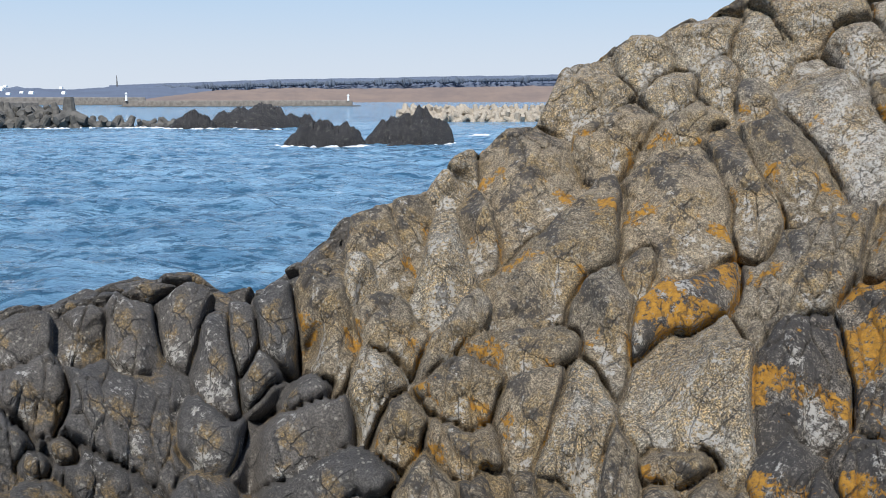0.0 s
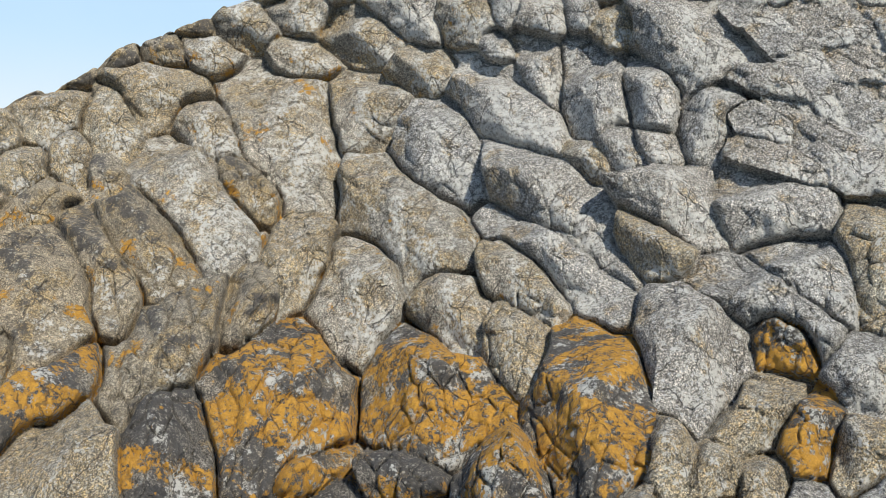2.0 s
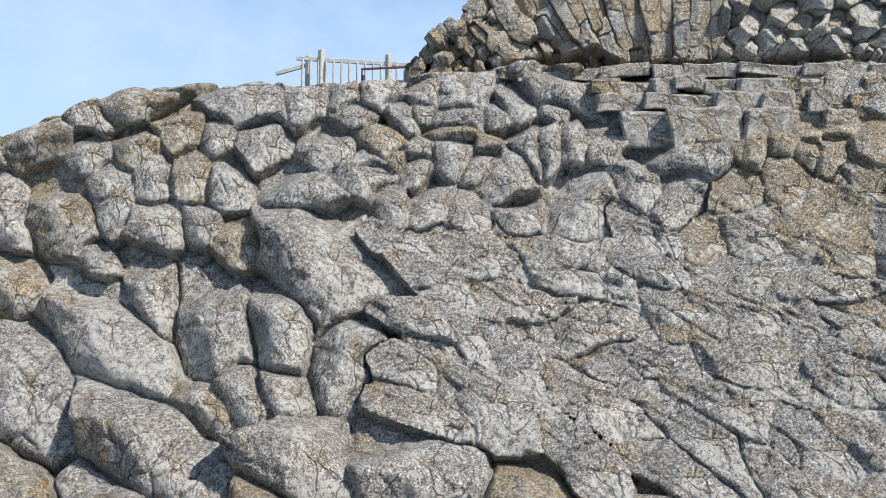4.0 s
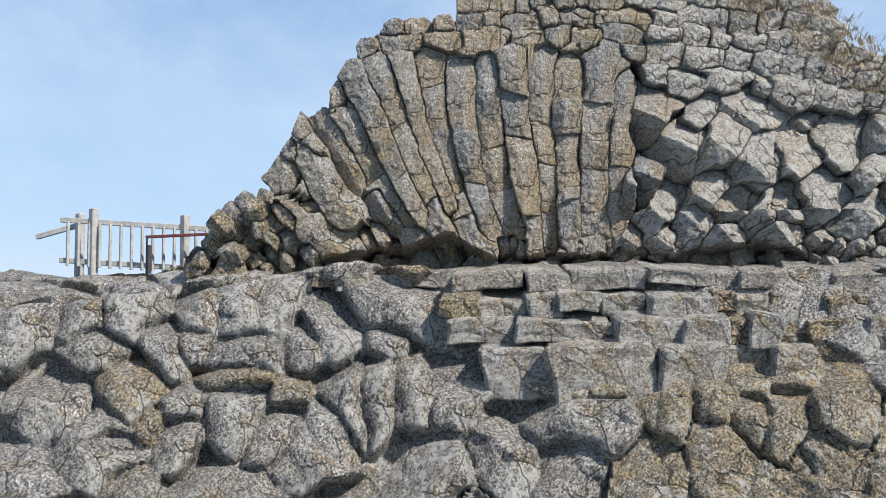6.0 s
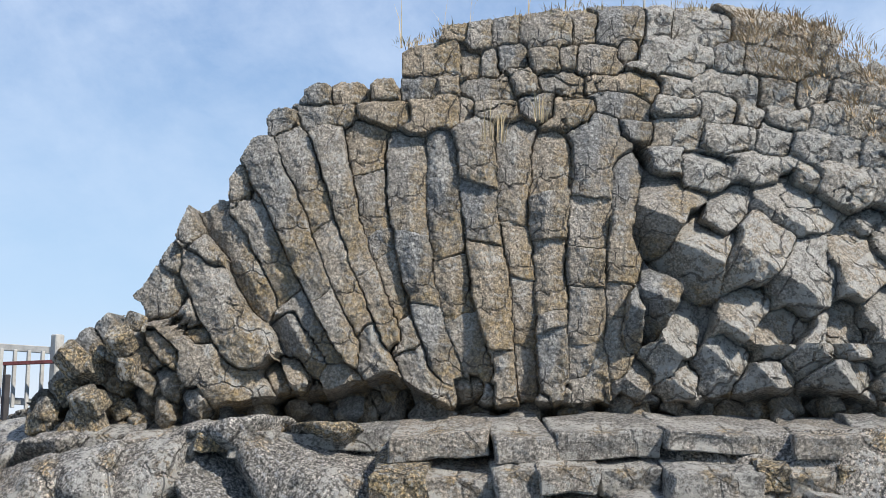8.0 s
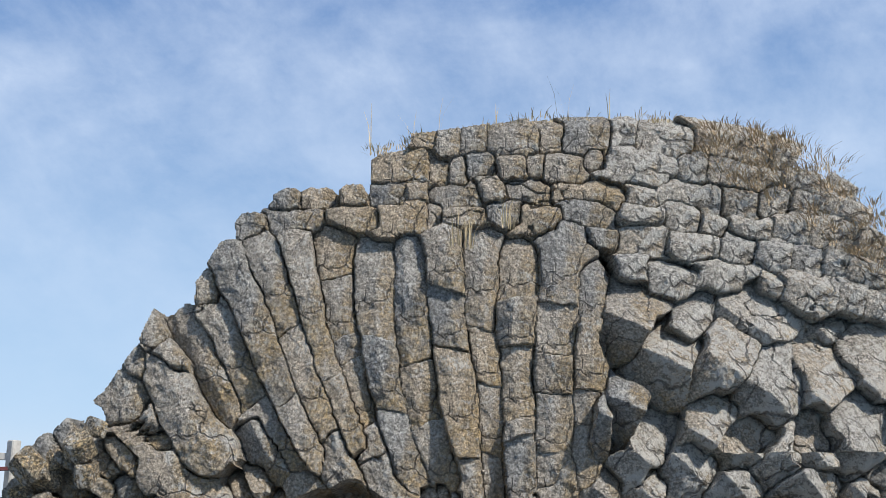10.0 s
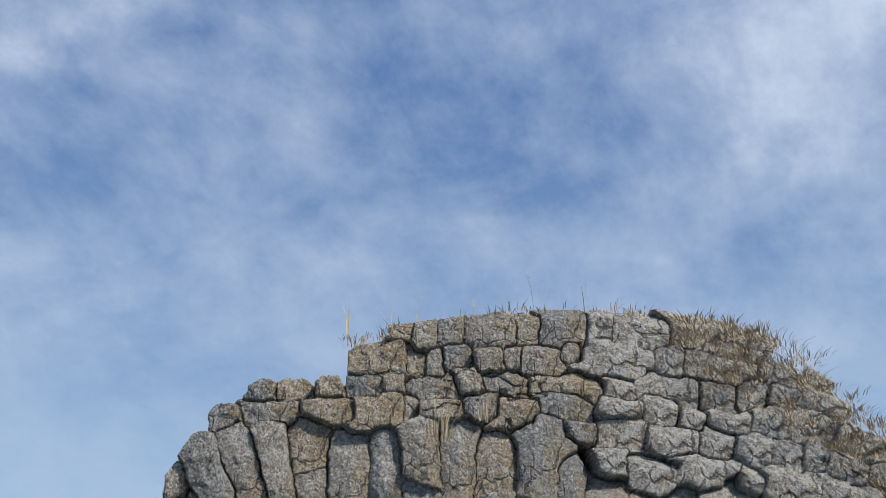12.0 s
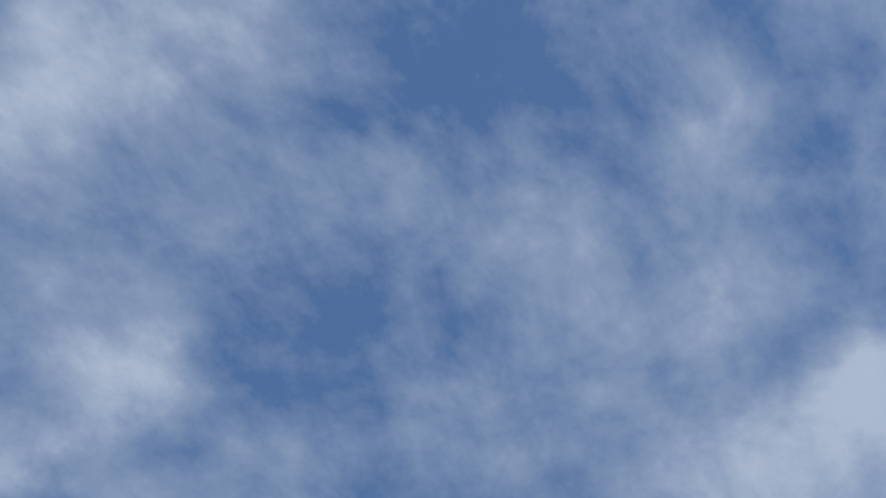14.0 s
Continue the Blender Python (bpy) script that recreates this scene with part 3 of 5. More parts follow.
    H = H * (1 + 0.3 * np.clip((34 - np.degrees(U / ARC)) / 12, 0, 1))
    top = (H + rise[own]) * size
    knee = np.where(block, 0.016, 0.05) * size + 0.006
    total = np.exp(-np.clip((np.where(block, 7.0, 6.5) * edge + 0.04) / knee, -40, 40))
    for row in facets:
        gx, gy, steep, away = (row[own, q] for q in range(4))
        plane = top - steep * np.minimum(1, H / 0.5) * (ex * gx + ey * gy - away * size)
        total = total + np.exp(-np.clip(plane / knee, -40, 40))
    h = -knee * np.log(np.maximum(total, 1e-18))
    h = np.maximum(h, -0.05)
    slab = H <= 0.24
    sheer = 1 / (1 + np.exp(-np.clip(np.interp(np.degrees(U / ARC), [0, 22, 36], [8, 8, 7]) - W, -30, 30)))
    grade = sheer * np.interp(np.degrees(U / ARC), [-10, 22, 36, 48], [1.9, 1.9, 1.1, 0.7])
    # each stone has a front of its own slope, a top that falls back, and two sides
    pick = np.array([(rng.uniform(0.35, 0.95), rng.uniform(-0.12, 0.3), rng.uniform(1.0, 2.4), rng.uniform(0.12, 0.42), radians(rng.uniform(62, 118)),
                      rng.uniform(-0.45, 0.45), rng.uniform(0.5, 1.6), rng.uniform(0.2, 0.55), rng.uniform(0.5, 1.6), rng.uniform(0.2, 0.55), rng.uniform(-0.12, 0.12)) for _ in seeds])
    share, extra, cap, cap_at, cap_to, aside, s1, s1_at, s2, s2_at, proud = (pick[own, q] for q in range(11))
    tip = np.minimum(share * grade + extra, 0.62 / size)
    front = (0.28 + proud) * size + tip * ey + aside * ex
    kn = np.where(block, 0.014, 0.035) * size + 0.006
    turn = np.array([radians(q[4]) for q in seeds])[own]
    wide = np.array([q[3] for q in seeds])[own]
    flip = np.where(np.cos(turn) * 0.5 + np.sin(turn) > 0, 1.0, -1.0)
    lie = flip * (-ex * np.sin(turn) + ey * np.cos(turn))
    crown = front - cap * (ex * np.cos(cap_to) + ey * np.sin(cap_to) - cap_at * size)
    s1, s2 = np.where(block, 0.4, 0.75) * s1, np.where(block, 0.4, 0.75) * s2
    side_a, side_b = front - s1 * (lie - (s1_at - 0.25) * wide), front - s2 * (-lie - (s2_at - 0.15) * wide)
    total = sum(np.exp(-np.clip(q / kn, -60, 60)) for q in (front, crown, side_a, side_b))
    cut = np.clip(-kn * np.log(np.maximum(total, 1e-26)), -0.45, 0.85)
    # the stones bulge and round off into narrow crevices
    inward = np.clip(edge / (np.where(block, 0.13, 0.22) * size), 0, 1)
    cut = 0.85 * cut + size * 0.22 * (np.sqrt(np.maximum(1 - (1 - inward) ** 2.2, 0)) - 0.7)
    cut = cut - (0.14 + 0.30 * grade) * np.clip(0.55 + 1.5 * fractal(U * 0.9, W * 0.9, 66, 3), 0.12, 1.1) * np.exp(-(edge / 0.024) ** 1.4)
    for _ in range(2):
        cut[1:-1, 1:-1] = (4 * cut[1:-1, 1:-1] + cut[2:, 1:-1] + cut[:-2, 1:-1] + cut[1:-1, 2:] + cut[1:-1, :-2]) / 8
    for _ in range(4):
        h[1:-1, 1:-1] = (4 * h[1:-1, 1:-1] + h[2:, 1:-1] + h[:-2, 1:-1] + h[1:-1, 2:] + h[1:-1, :-2]) / 8
    h -= 0.10 * np.clip(0.5 + 1.8 * fractal(U * 0.8, W * 0.8, 68, 3), 0, 1.2) * np.exp(-(edge / 0.024) ** 1.3)
    # the slab: low terraces and long cracks along its dip
    run_, across = 0.92 * U - 0.39 * W, 0.39 * U + 0.92 * W
    terrace = fractal(run_ * 0.45, across * 1.9, 73, 4, 0.55)
    split = np.abs(fractal(run_ * 0.35 + 9, across * 1.5, 79, 3, 0.5))
    h += 0.09 * np.round(3.2 * terrace) / 3.2 + 0.05 * terrace - 0.08 * np.exp(-(split / 0.012) ** 1.4)
    h = np.where(slab, h, cut)
    # smaller joints inside the stones
    rs = np.random.RandomState(4)
    cu, cw = np.arange(u0 - 1, u1 + 1, 0.42), np.arange(w0 - 1, w1 + 1, 0.34)
    GU, GW = np.meshgrid(cu, cw, indexing="ij")
    GU, GW = GU + rs.uniform(-0.2, 0.2, GU.shape), GW + rs.uniform(-0.16, 0.16, GW.shape)
    lift = rs.uniform(-0.035, 0.035, GU.shape)
    ci, cj = ((X - u0 + 1) / 0.42).round().astype(int), ((Y - w0 + 1) / 0.34).round().astype(int)
    e1, e2, step_up = np.full(U.shape, 9.0), np.full(U.shape, 9.0), np.zeros(U.shape)
    for di in (-1, 0, 1):
        for dj in (-1, 0, 1):
            a_, b_ = np.clip(ci + di, 0, len(cu) - 1), np.clip(cj + dj, 0, len(cw) - 1)
            d = np.hypot(X - GU[a_, b_], Y - GW[a_, b_])
            near_ = d < e1
            e2 = np.where(near_, e1, np.minimum(e2, d))
            e1 = np.where(near_, d, e1)
            step_up = np.where(near_, lift[a_, b_], step_up)
    some = np.clip(4 * (fractal(U * 0.7, W * 0.7, 55, 3) + 0.2), 0, 1)
    h += some * (step_up * np.clip((e2 - e1) / 0.05, 0, 1) - (0.04 + 0.06 * grade) * np.exp(-(e2 - e1) / 0.025))
    # the gully beside the low boulders
    run = np.interp(W, [1.3, 2.0, 2.6, 3.1], [-4.2, -4.05, -3.15, -2.7])
    h -= 0.75 * np.exp(-((U - run) / 0.22) ** 2) * np.clip((3.25 - W) / 0.4, 0, 1)
    h += 0.10 * fractal(U * 1.5, W * 1.5, 21, 5, 0.55) + 0.03 * fractal(U * 8, W * 8, 31, 3)
    # the ledge under the wheel lies flatter
    shelf = np.clip((np.degrees(U / ARC) - 56.5) / 2, 0, 1) * np.clip((W - 11.15) / 0.3, 0, 1)
    h = h * (1 - 0.6 * shelf) - 0.22 * shelf
    base = slope_point(U, W)
    tu, tw = np.gradient(base, axis=0), np.gradient(base, axis=1)
    n = np.cross(tu, tw)
    n /= np.linalg.norm(n, axis=-1, keepdims=True) + 1e-9
    n -= 1.8 * np.stack([np.sin(U / ARC), np.cos(U / ARC), 0 * U], -1)
    n /= np.linalg.norm(n, axis=-1, keepdims=True) + 1e-9
    pts = base + n * h[..., None]
    return seeds, own, pts, nu, nw


rock_slope = tagged(new("rock_slope"), "steep shore slope of rounded grey basalt boulders with lichen", "rock slope", kind="structure")
seeds, own, pts, nu, nw = slope_stones()
flat = pts.reshape(-1, 3)
ii, jj = np.meshgrid(np.arange(nu - 1), np.arange(nw - 1), indexing="ij")
quads = np.stack([ii * nw + jj, (ii + 1) * nw + jj, (ii + 1) * nw + jj + 1, ii * nw + jj + 1], -1).reshape(-1, 4)
q_own = own[:-1, :-1].reshape(-1)
order = np.argsort(q_own, kind="stable")
q_own, quads = q_own[order], quads[order]
starts = np.searchsorted(q_own, np.arange(len(seeds) + 1))
for k, s in enumerate(seeds):
    q = quads[starts[k]:starts[k + 1]]
    if len(q) < 6:
        continue
    ids, inv = np.unique(q, return_inverse=True)
    centre = flat[ids].mean(0)
    look_of = s[7]
    if look_of in "gpy" and s[1] < 3.2 and 6.0 < s[0] < 13.0:
        look_of = "d"
    elif look_of in "gp" and s[0] < 6.8 + 1.8 * math.sin(7.7 * k):
        look_of = "b"
    elif look_of in "gp" and s[0] < 11.5 + 3.0 * math.sin(5.1 * k):
        look_of = "m"
    me = mesh_from("boulder", (flat[ids] - centre).tolist(), inv.reshape(-1, 4).tolist(), ROCKS[look_of])
    ob = new("boulder", me)
    ob.location, ob.parent = centre, rock_slope

# ---- the basalt wheel ----
W_RIGHT, W_FRONT, W_ORIGIN = Vector((0.555, -0.832, 0)), Vector((-0.832, -0.555, 0)), Vector((19.2, 11.55, 0))
TOP_A = [-4.07, -3.8, -3.52, -3.01, -2.7, -2.55, -2.31, -1.97, -1.74, -1.33, -0.7, -0.58, 0.21, 0.98, 1.7, 2.62, 3.37, 3.79, 4.13, 5.0, 5.8, 7.2]
TOP_Z = [12.65, 12.95, 13.29, 13.73, 14.16, 14.54, 14.59, 15.14, 15.5, 15.72, 15.82, 16.16, 16.32, 16.46, 16.51, 16.47, 16.34, 16.12, 15.84, 15.0, 14.3, 13.2]


def wheel_point(a, z, out=0.0):
    return W_ORIGIN + a * W_RIGHT + out * W_FRONT + Vector((0, 0, z))


def prism(r1, r2, length, rng, sides=6, chamfer=0.03, rough=0.12):
    """An uneven basalt prism along z from 0 to length with worn edges and faces that are not quite flat."""
    bm = bmesh.new()
    off, ang = [], []
    for k in range(sides):
        off.append(rng.uniform(1 - rough, 1 + rough))
        ang.append(math.tau * (k + rng.uniform(-0.24, 0.24)) / sides)
    base = [Vector((o * math.cos(g), o * math.sin(g))) for o, g in zip(off, ang)]
    outline = []
    for p, q in zip(base, base[1:] + base[:1]):
        outline += [p, p.lerp(q, 0.08), p.lerp(q, 0.5) * rng.uniform(0.97, 1.05), p.lerp(q, 0.92)]
    outline[0::4] = [p * 0.965 for p in base]
    n = len(outline)
    tx, ty = rng.uniform(-0.16, 0.16), rng.uniform(-0.16, 0.16)
    seed = rng.uniform(0, 99)
    cuts = max(2, min(6, int(length / 0.13)))
    levels = [(0, chamfer)] + [(chamfer + (length - 2 * chamfer) * k / cuts, 0) for k in range(cuts + 1)] + [(length, chamfer)]
    rings = []
    for z, shrink in levels:
        ring = []
        for k, p in enumerate(outline):
            r = (r1 + (r2 - r1) * z / length) - shrink
            r *= 1 + 0.15 * noise.noise((3 * p.x * r1 + seed, 3 * p.y * r1, z * 4)) + 0.07 * noise.noise((p.x * 4 + seed, p.y * 4, z * 13))
            tip = z / length
            ring.append(bm.verts.new((p.x * r, p.y * r, z + tip * (tx * p.x * r + ty * p.y * r))))
        rings.append(ring)
    for lo, hi in zip(rings, rings[1:]):
        for k in range(n):
            bm.faces.new((lo[k], lo[(k + 1) % n], hi[(k + 1) % n], hi[k]))
    bm.faces.new(rings[0][::-1])
    bm.faces.new(rings[-1])
    return bm


W_TURN = math.degrees(math.atan2(W_RIGHT.y, W_RIGHT.x))
basalt_wheel = tagged(new("basalt_wheel"), "fan of grey-brown jointed basalt columns radiating like a wheel", "basalt columns", kind="structure")


def along(foot, way, spin=0.0):
    q = Vector(way).to_track_quat("Z", "Y").to_matrix().to_4x4()
    return Matrix.Translation(foot) @ q @ pose(0, 0, 0, 0, 0, spin)


FAN_A = [
    (-2.01, 13.22, -2.23, 13.56, -2.43, 13.95, 0.21), (-1.78, 13.72, -2.06, 14.15, -2.31, 14.56, 0.16), (-1.22, 13.08, -1.63, 13.82, -2.04, 14.53, 0.18),
    (-0.99, 13.23, -1.39, 13.98, -1.85, 15.11, 0.17), (-0.62, 12.81, -1.10, 13.92, -1.60, 15.27, 0.16), (-0.57, 13.33, -0.91, 14.19, -1.22, 15.27, 0.16),
    (-0.25, 12.76, -0.67, 13.92, -0.89, 15.26, 0.18), (-0.10, 13.06, -0.38, 13.91, -0.45, 15.07, 0.19), (0.22, 13.01, -0.06, 13.96, -0.14, 15.10, 0.17),
]
FAN_B = [
    (0.50, 12.80, 0.31, 13.96, 0.18, 15.23, 0.19), (0.65, 12.80, 0.60, 13.95, 0.51, 15.24, 0.17), (0.91, 12.77, 0.89, 13.89, 0.93, 15.04, 0.19),
    (1.20, 12.95, 1.28, 13.89, 1.42, 15.25, 0.24), (1.46, 13.05, 1.55, 13.94, 1.62, 14.86, 0.19), (-1.97, 12.77, -2.24, 12.98, -2.68, 13.51, 0.23),
    (-2.46, 13.30, -2.68, 13.51, -2.88, 13.89, 0.21), (-0.88, 12.66, -1.17, 12.97, -1.51, 13.50, 0.16),
]
COLUMNS_B = [
    (1.76, 14.1, 1.91, 14.47, 2.09, 14.85, 0.32), (2.09, 13.77, 2.29, 14.09, 2.51, 14.41, 0.32),
    (1.67, 13.2, 1.84, 13.57, 2.01, 13.88, 0.22), (1.43, 13.05, 1.6, 13.41, 1.8, 13.78, 0.19), (1.82, 12.94, 2.06, 13.25, 2.34, 13.56, 0.24),
    (2.64, 13.77, 2.86, 14.08, 3.12, 14.37, 0.27),
]
COLUMNS_C = [
    (2.47, 13.19, 2.7, 13.5, 2.95, 13.87, 0.2), (3.06, 13.5, 3.31, 13.81, 3.6, 14.18, 0.34), (2.77, 12.98, 3.05, 13.29, 3.35, 13.57, 0.25),
    (3.02, 12.83, 3.32, 13.13, 3.65, 13.39, 0.23), (3.41, 13.03, 3.66, 13.28, 3.94, 13.54, 0.25), (2.25, 12.78, 2.47, 13.04, 2.71, 13.27, 0.25),
    (2.67, 12.63, 2.92, 12.83, 3.18, 13.03, 0.26), (3.24, 12.67, 3.51, 12.87, 3.8, 13.07, 0.25), (1.14, 12.72, 1.22, 12.9, 1.32, 13.05, 0.19),
    (1.55, 12.74, 1.66, 12.89, 1.78, 13.04, 0.16), (1.99, 12.73, 2.1, 12.89, 2.24, 13.04, 0.15), (3.6, 13.75, 3.82, 13.96, 4.07, 14.17, 0.35),
    (3.06, 14.35, 3.21, 14.53, 3.41, 14.78, 0.39),
]
COLUMNS_D = [
    (3.81, 13.18, 4.06, 13.43, 4.34, 13.69, 0.31), (4.09, 13.85, 4.32, 14.12, 4.61, 14.38, 0.34),
]
COLUMNS = FAN_A + FAN_B + COLUMNS_B + COLUMNS_C + COLUMNS_D



def set_back(a, z):
    """How far the wheel's face leans back at a place, and its slope there."""
    back = np.interp(a, [-2, 0.8, 2.0, 3.2, 5], [0.1, 0.15, 0.25, 0.3, 0.35])
    begin = np.interp(a, [1.0, 2.0, 3.2, 5], [14.9, 14.4, 13.5, 12.9])
    s = np.clip((z - begin) / 0.08, -30, 60)
    return -back * 0.08 * np.log1p(np.exp(s)), back / (1 + np.exp(-s))


def stand(a, z, out):
    """Spreads the parts that lie farther back, so that the outline keeps its span."""
    grow = 1 - out / 9.9
    return 0.12 + (a - 0.12) * grow, 12.41 + (z - 12.41) * grow


def top_point(a, drop=0.0, out=0.0):
    """A place on the wheel's rim."""
    z = float(np.interp(a, TOP_A, TOP_Z)) - drop
    b = float(set_back(a, z)[0])
    a, z = stand(a, z, b)
    return wheel_point(float(a), float(z), b + out)


def wheel_face():
    """The fan's face: abutting jointed columns, stepped rows over them and tilted column ends beside them, each block cut by cracks from the next."""
    rng = random.Random(17)
    seeds, lines, ends = [], [], []
    # a seed: place, half length, half width, angle of its axis, how proud, kind (0 column, 1 tilted end, 2 stacked row)
    for a0, z0, am, zm, a1, z1, half in COLUMNS:
        run = math.hypot(a1 - a0, z1 - z0)
        fan = a0 < 1.6 and a1 < 1.75
        if not fan:
            ends.append((am, zm, run * 0.52, half, math.degrees(math.atan2(z1 - z0, a1 - a0)), rng.uniform(0, 0.14), 1, 0.0))
            continue
        n = max(1, round(run / rng.uniform(0.42, 0.9)))
        cuts = [i / n + rng.uniform(-0.38, 0.38) / n for i in range(1, n)]
        ac, zc = 2 * am - (a0 + a1) / 2, 2 * zm - (z0 + z1) / 2
        t = np.linspace(0, 1, 24)
        slant = rng.uniform(-0.35, 0.35)
        lines.append(((1 - t) ** 2 * a0 + 2 * t * (1 - t) * ac + t * t * a1, (1 - t) ** 2 * z0 + 2 * t * (1 - t) * zc + t * t * z1, run, cuts, half, slant, len(seeds)))
        proud = rng.uniform(-0.09, 0.09)
        ridge = rng.uniform(-0.55, 0.55)
        for q in range(n):
            m = (q + 0.5) / n
            seeds.append((a0 + (a1 - a0) * m, z0 + (z1 - z0) * m, run / n / 2, half, math.degrees(math.atan2(z1 - z0, a1 - a0)), proud + rng.uniform(-0.03, 0.03), 0, ridge))
    lined = len(seeds)
    seeds += ends
    row, z = 0, 14.97
    while z < 16.55:
        a = -2.2 + 0.17 * (row % 2)
        tall = rng.uniform(0.24, 0.32)
        while a < 6.0:
            wide = rng.choice((rng.uniform(0.08, 0.15), rng.uniform(0.14, 0.3))) * (1 if a < 1.2 else 1.3)
            a += wide
            bow = -0.035 * (a - 1.2) ** 2 if a > 1.2 else 0.05 * (a - 1.2)
            if -1.95 < a < 1.7 and z < 15.28:
                a += wide
                continue
            seeds.append((a, z + bow + rng.uniform(-0.07, 0.07), tall / 2 * rng.uniform(0.75, 1.3), wide, 90 - (a - 0.5) * 5 + rng.uniform(-6, 6), rng.uniform(-0.06, 0.06), 2, rng.uniform(-0.5, 0.5)))
            a += wide
        z += tall
        row += 1
    tries = 0
    while tries < 6000:
        tries += 1
        a, z = rng.uniform(-4.1, 6.8), rng.uniform(12.3, 15.0)
        if -2.1 < a < 1.3 and 13.05 < z < 14.85:
            continue
        r = 0.1 if z < 12.95 else 0.14 if a < 1.3 else rng.uniform(0.14, 0.3)
        lean = float(np.interp(a, [-2.8, -2.2, -1.4, -0.6, 0.5, 1.2, 1.8, 3.4], [-40, -30, -22, -13, -3, 9, 30, 46]))
        clear = True
        for s in seeds:
            da, dz = a - s[0], z - s[1]
            c, q = math.cos(radians(s[4])), math.sin(radians(s[4]))
            if ((da * c + dz * q) / (s[2] + 0.7 * r)) ** 2 + ((-da * q + dz * c) / (s[3] + 0.7 * r)) ** 2 < 1:
                clear = False
                break
        if clear:
            seeds.append((a, z, r * 1.5, r / 1.25, 90 - lean + rng.uniform(-12, 12), rng.uniform(-0.2, 0.12), 1 if a > 1.6 or z < 12.95 else 0, rng.uniform(-0.4, 0.4)))
    step, a_lo, z_lo = 0.0115, -4.2, 12.3
    na, nz = int(10.7 / step), int(4.4 / step)
    A, Z = np.meshgrid(a_lo + step * np.arange(na), z_lo + step * np.arange(nz), indexing="ij")
    X = A + 0.05 * fractal(A * 2.2, Z * 2.2, 61, 5, 0.65)
    Y = Z + 0.05 * fractal(A * 2.2, Z * 2.2, 71, 5, 0.65)
    d1, d2, own = np.full(A.shape, 9.0), np.full(A.shape, 9.0), np.zeros(A.shape, int)
    el, ec, joint = np.zeros(A.shape), np.zeros(A.shape), np.full(A.shape, 9.0)
    for la, lz, run, cuts, half, slant, first in lines:
        i0, i1 = max(0, int((la.min() - 0.7 - a_lo) / step)), int((la.max() + 0.7 - a_lo) / step)
        j0, j1 = max(0, int((lz.min() - 0.7 - z_lo) / step)), int((lz.max() + 0.7 - z_lo) / step)
        b = (slice(i0, i1), slice(j0, j1))
        da, dz = X[b][..., None] - la, Y[b][..., None] - lz
        d = np.hypot(da, dz)
        n = d.argmin(-1)
        d = np.take_along_axis(d, n[..., None], -1)[..., 0]
        ta, tz = np.gradient(la)[n], np.gradient(lz)[n]
        norm = np.hypot(ta, tz)
        da, dz = np.take_along_axis(da, n[..., None], -1)[..., 0], np.take_along_axis(dz, n[..., None], -1)[..., 0]
        f, over = (-da * tz + dz * ta) / norm, (da * ta + dz * tz) / norm
        t = n / 23 + (over + slant * f) / run
        d = d / half
        near = d < d1[b]
        d2[b] = np.where(near, d1[b], np.minimum(d2[b], d))
        d1[b] = np.where(near, d, d1[b])
        own[b] = np.where(near, first + np.searchsorted(cuts, t) if cuts else first, own[b])
        gap = np.min([np.abs(t - c) for c in cuts], axis=0) * run if cuts else np.full(t.shape, 9.0)
        joint[b] = np.where(near, gap, joint[b])
        el[b], ec[b] = np.where(near, (t - 0.5) * run, el[b]), np.where(near, f, ec[b])
    for k, s in enumerate(seeds[lined:], lined):
        reach = 2.6 * max(s[2], s[3])
        i0, i1 = max(0, int((s[0] - reach - a_lo) / step)), min(na, int((s[0] + reach - a_lo) / step) + 1)
        j0, j1 = max(0, int((s[1] - reach - z_lo) / step)), min(nz, int((s[1] + reach - z_lo) / step) + 1)
        if i0 >= i1 or j0 >= j1:
            continue
        b = (slice(i0, i1), slice(j0, j1))
        c, q = math.cos(radians(s[4])), math.sin(radians(s[4]))
        da, dz = X[b] - s[0], Y[b] - s[1]
        l, f = da * c + dz * q, -da * q + dz * c
        d = np.maximum(np.abs(l) / s[2], np.abs(f) / s[3]) * 0.9 + 0.1 * np.sqrt((l / s[2]) ** 2 + (f / s[3]) ** 2)
        near = d < d1[b]
        d2[b] = np.where(near, d1[b], np.minimum(d2[b], d))
        d1[b] = np.where(near, d, d1[b])
        own[b] = np.where(near, k, own[b])
        joint[b] = np.where(near, 9.0, joint[b])
        el[b], ec[b] = np.where(near, l, el[b]), np.where(near, f, ec[b])
    table = np.array([(math.sqrt(s[2] * s[3]), s[2], s[3], s[5], s[6], s[7], s[0], rng.uniform(-0.1, 0.1), rng.uniform(0.05, 0.55), rng.uniform(0.05, 0.45), rng.uniform(-0.25, 0.25), rng.uniform(0.5, 1.1), rng.uniform(0.6, 1.2), rng.uniform(-0.3, 0.3), rng.uniform(-0.5, 0.5)) for s in seeds])
    size, hl, hw, proud, kind, ridge, mid_a, tilt, left, right, swing, rise, fall, tip, twist = (table[own, q] for q in range(15))
    slabby = (mid_a > 2.45) & (Z > 13.2)
    tip, fall, twist = np.where(slabby, tip - 0.5, tip), np.where(slabby, 0.55 * fall, fall), np.where(slabby, 0.4 * twist, twist)
    base, grade = set_back(A, Z)
    base -= 0.55 * np.clip((12.82 - Z + 0.3 * fractal(A * 1.3, Z * 0, 5, 4)) / 0.12, 0, 1) * np.clip((4.2 - A) / 0.6, 0, 1) * np.clip((A + 2.4) / 0.4, 0, 1)
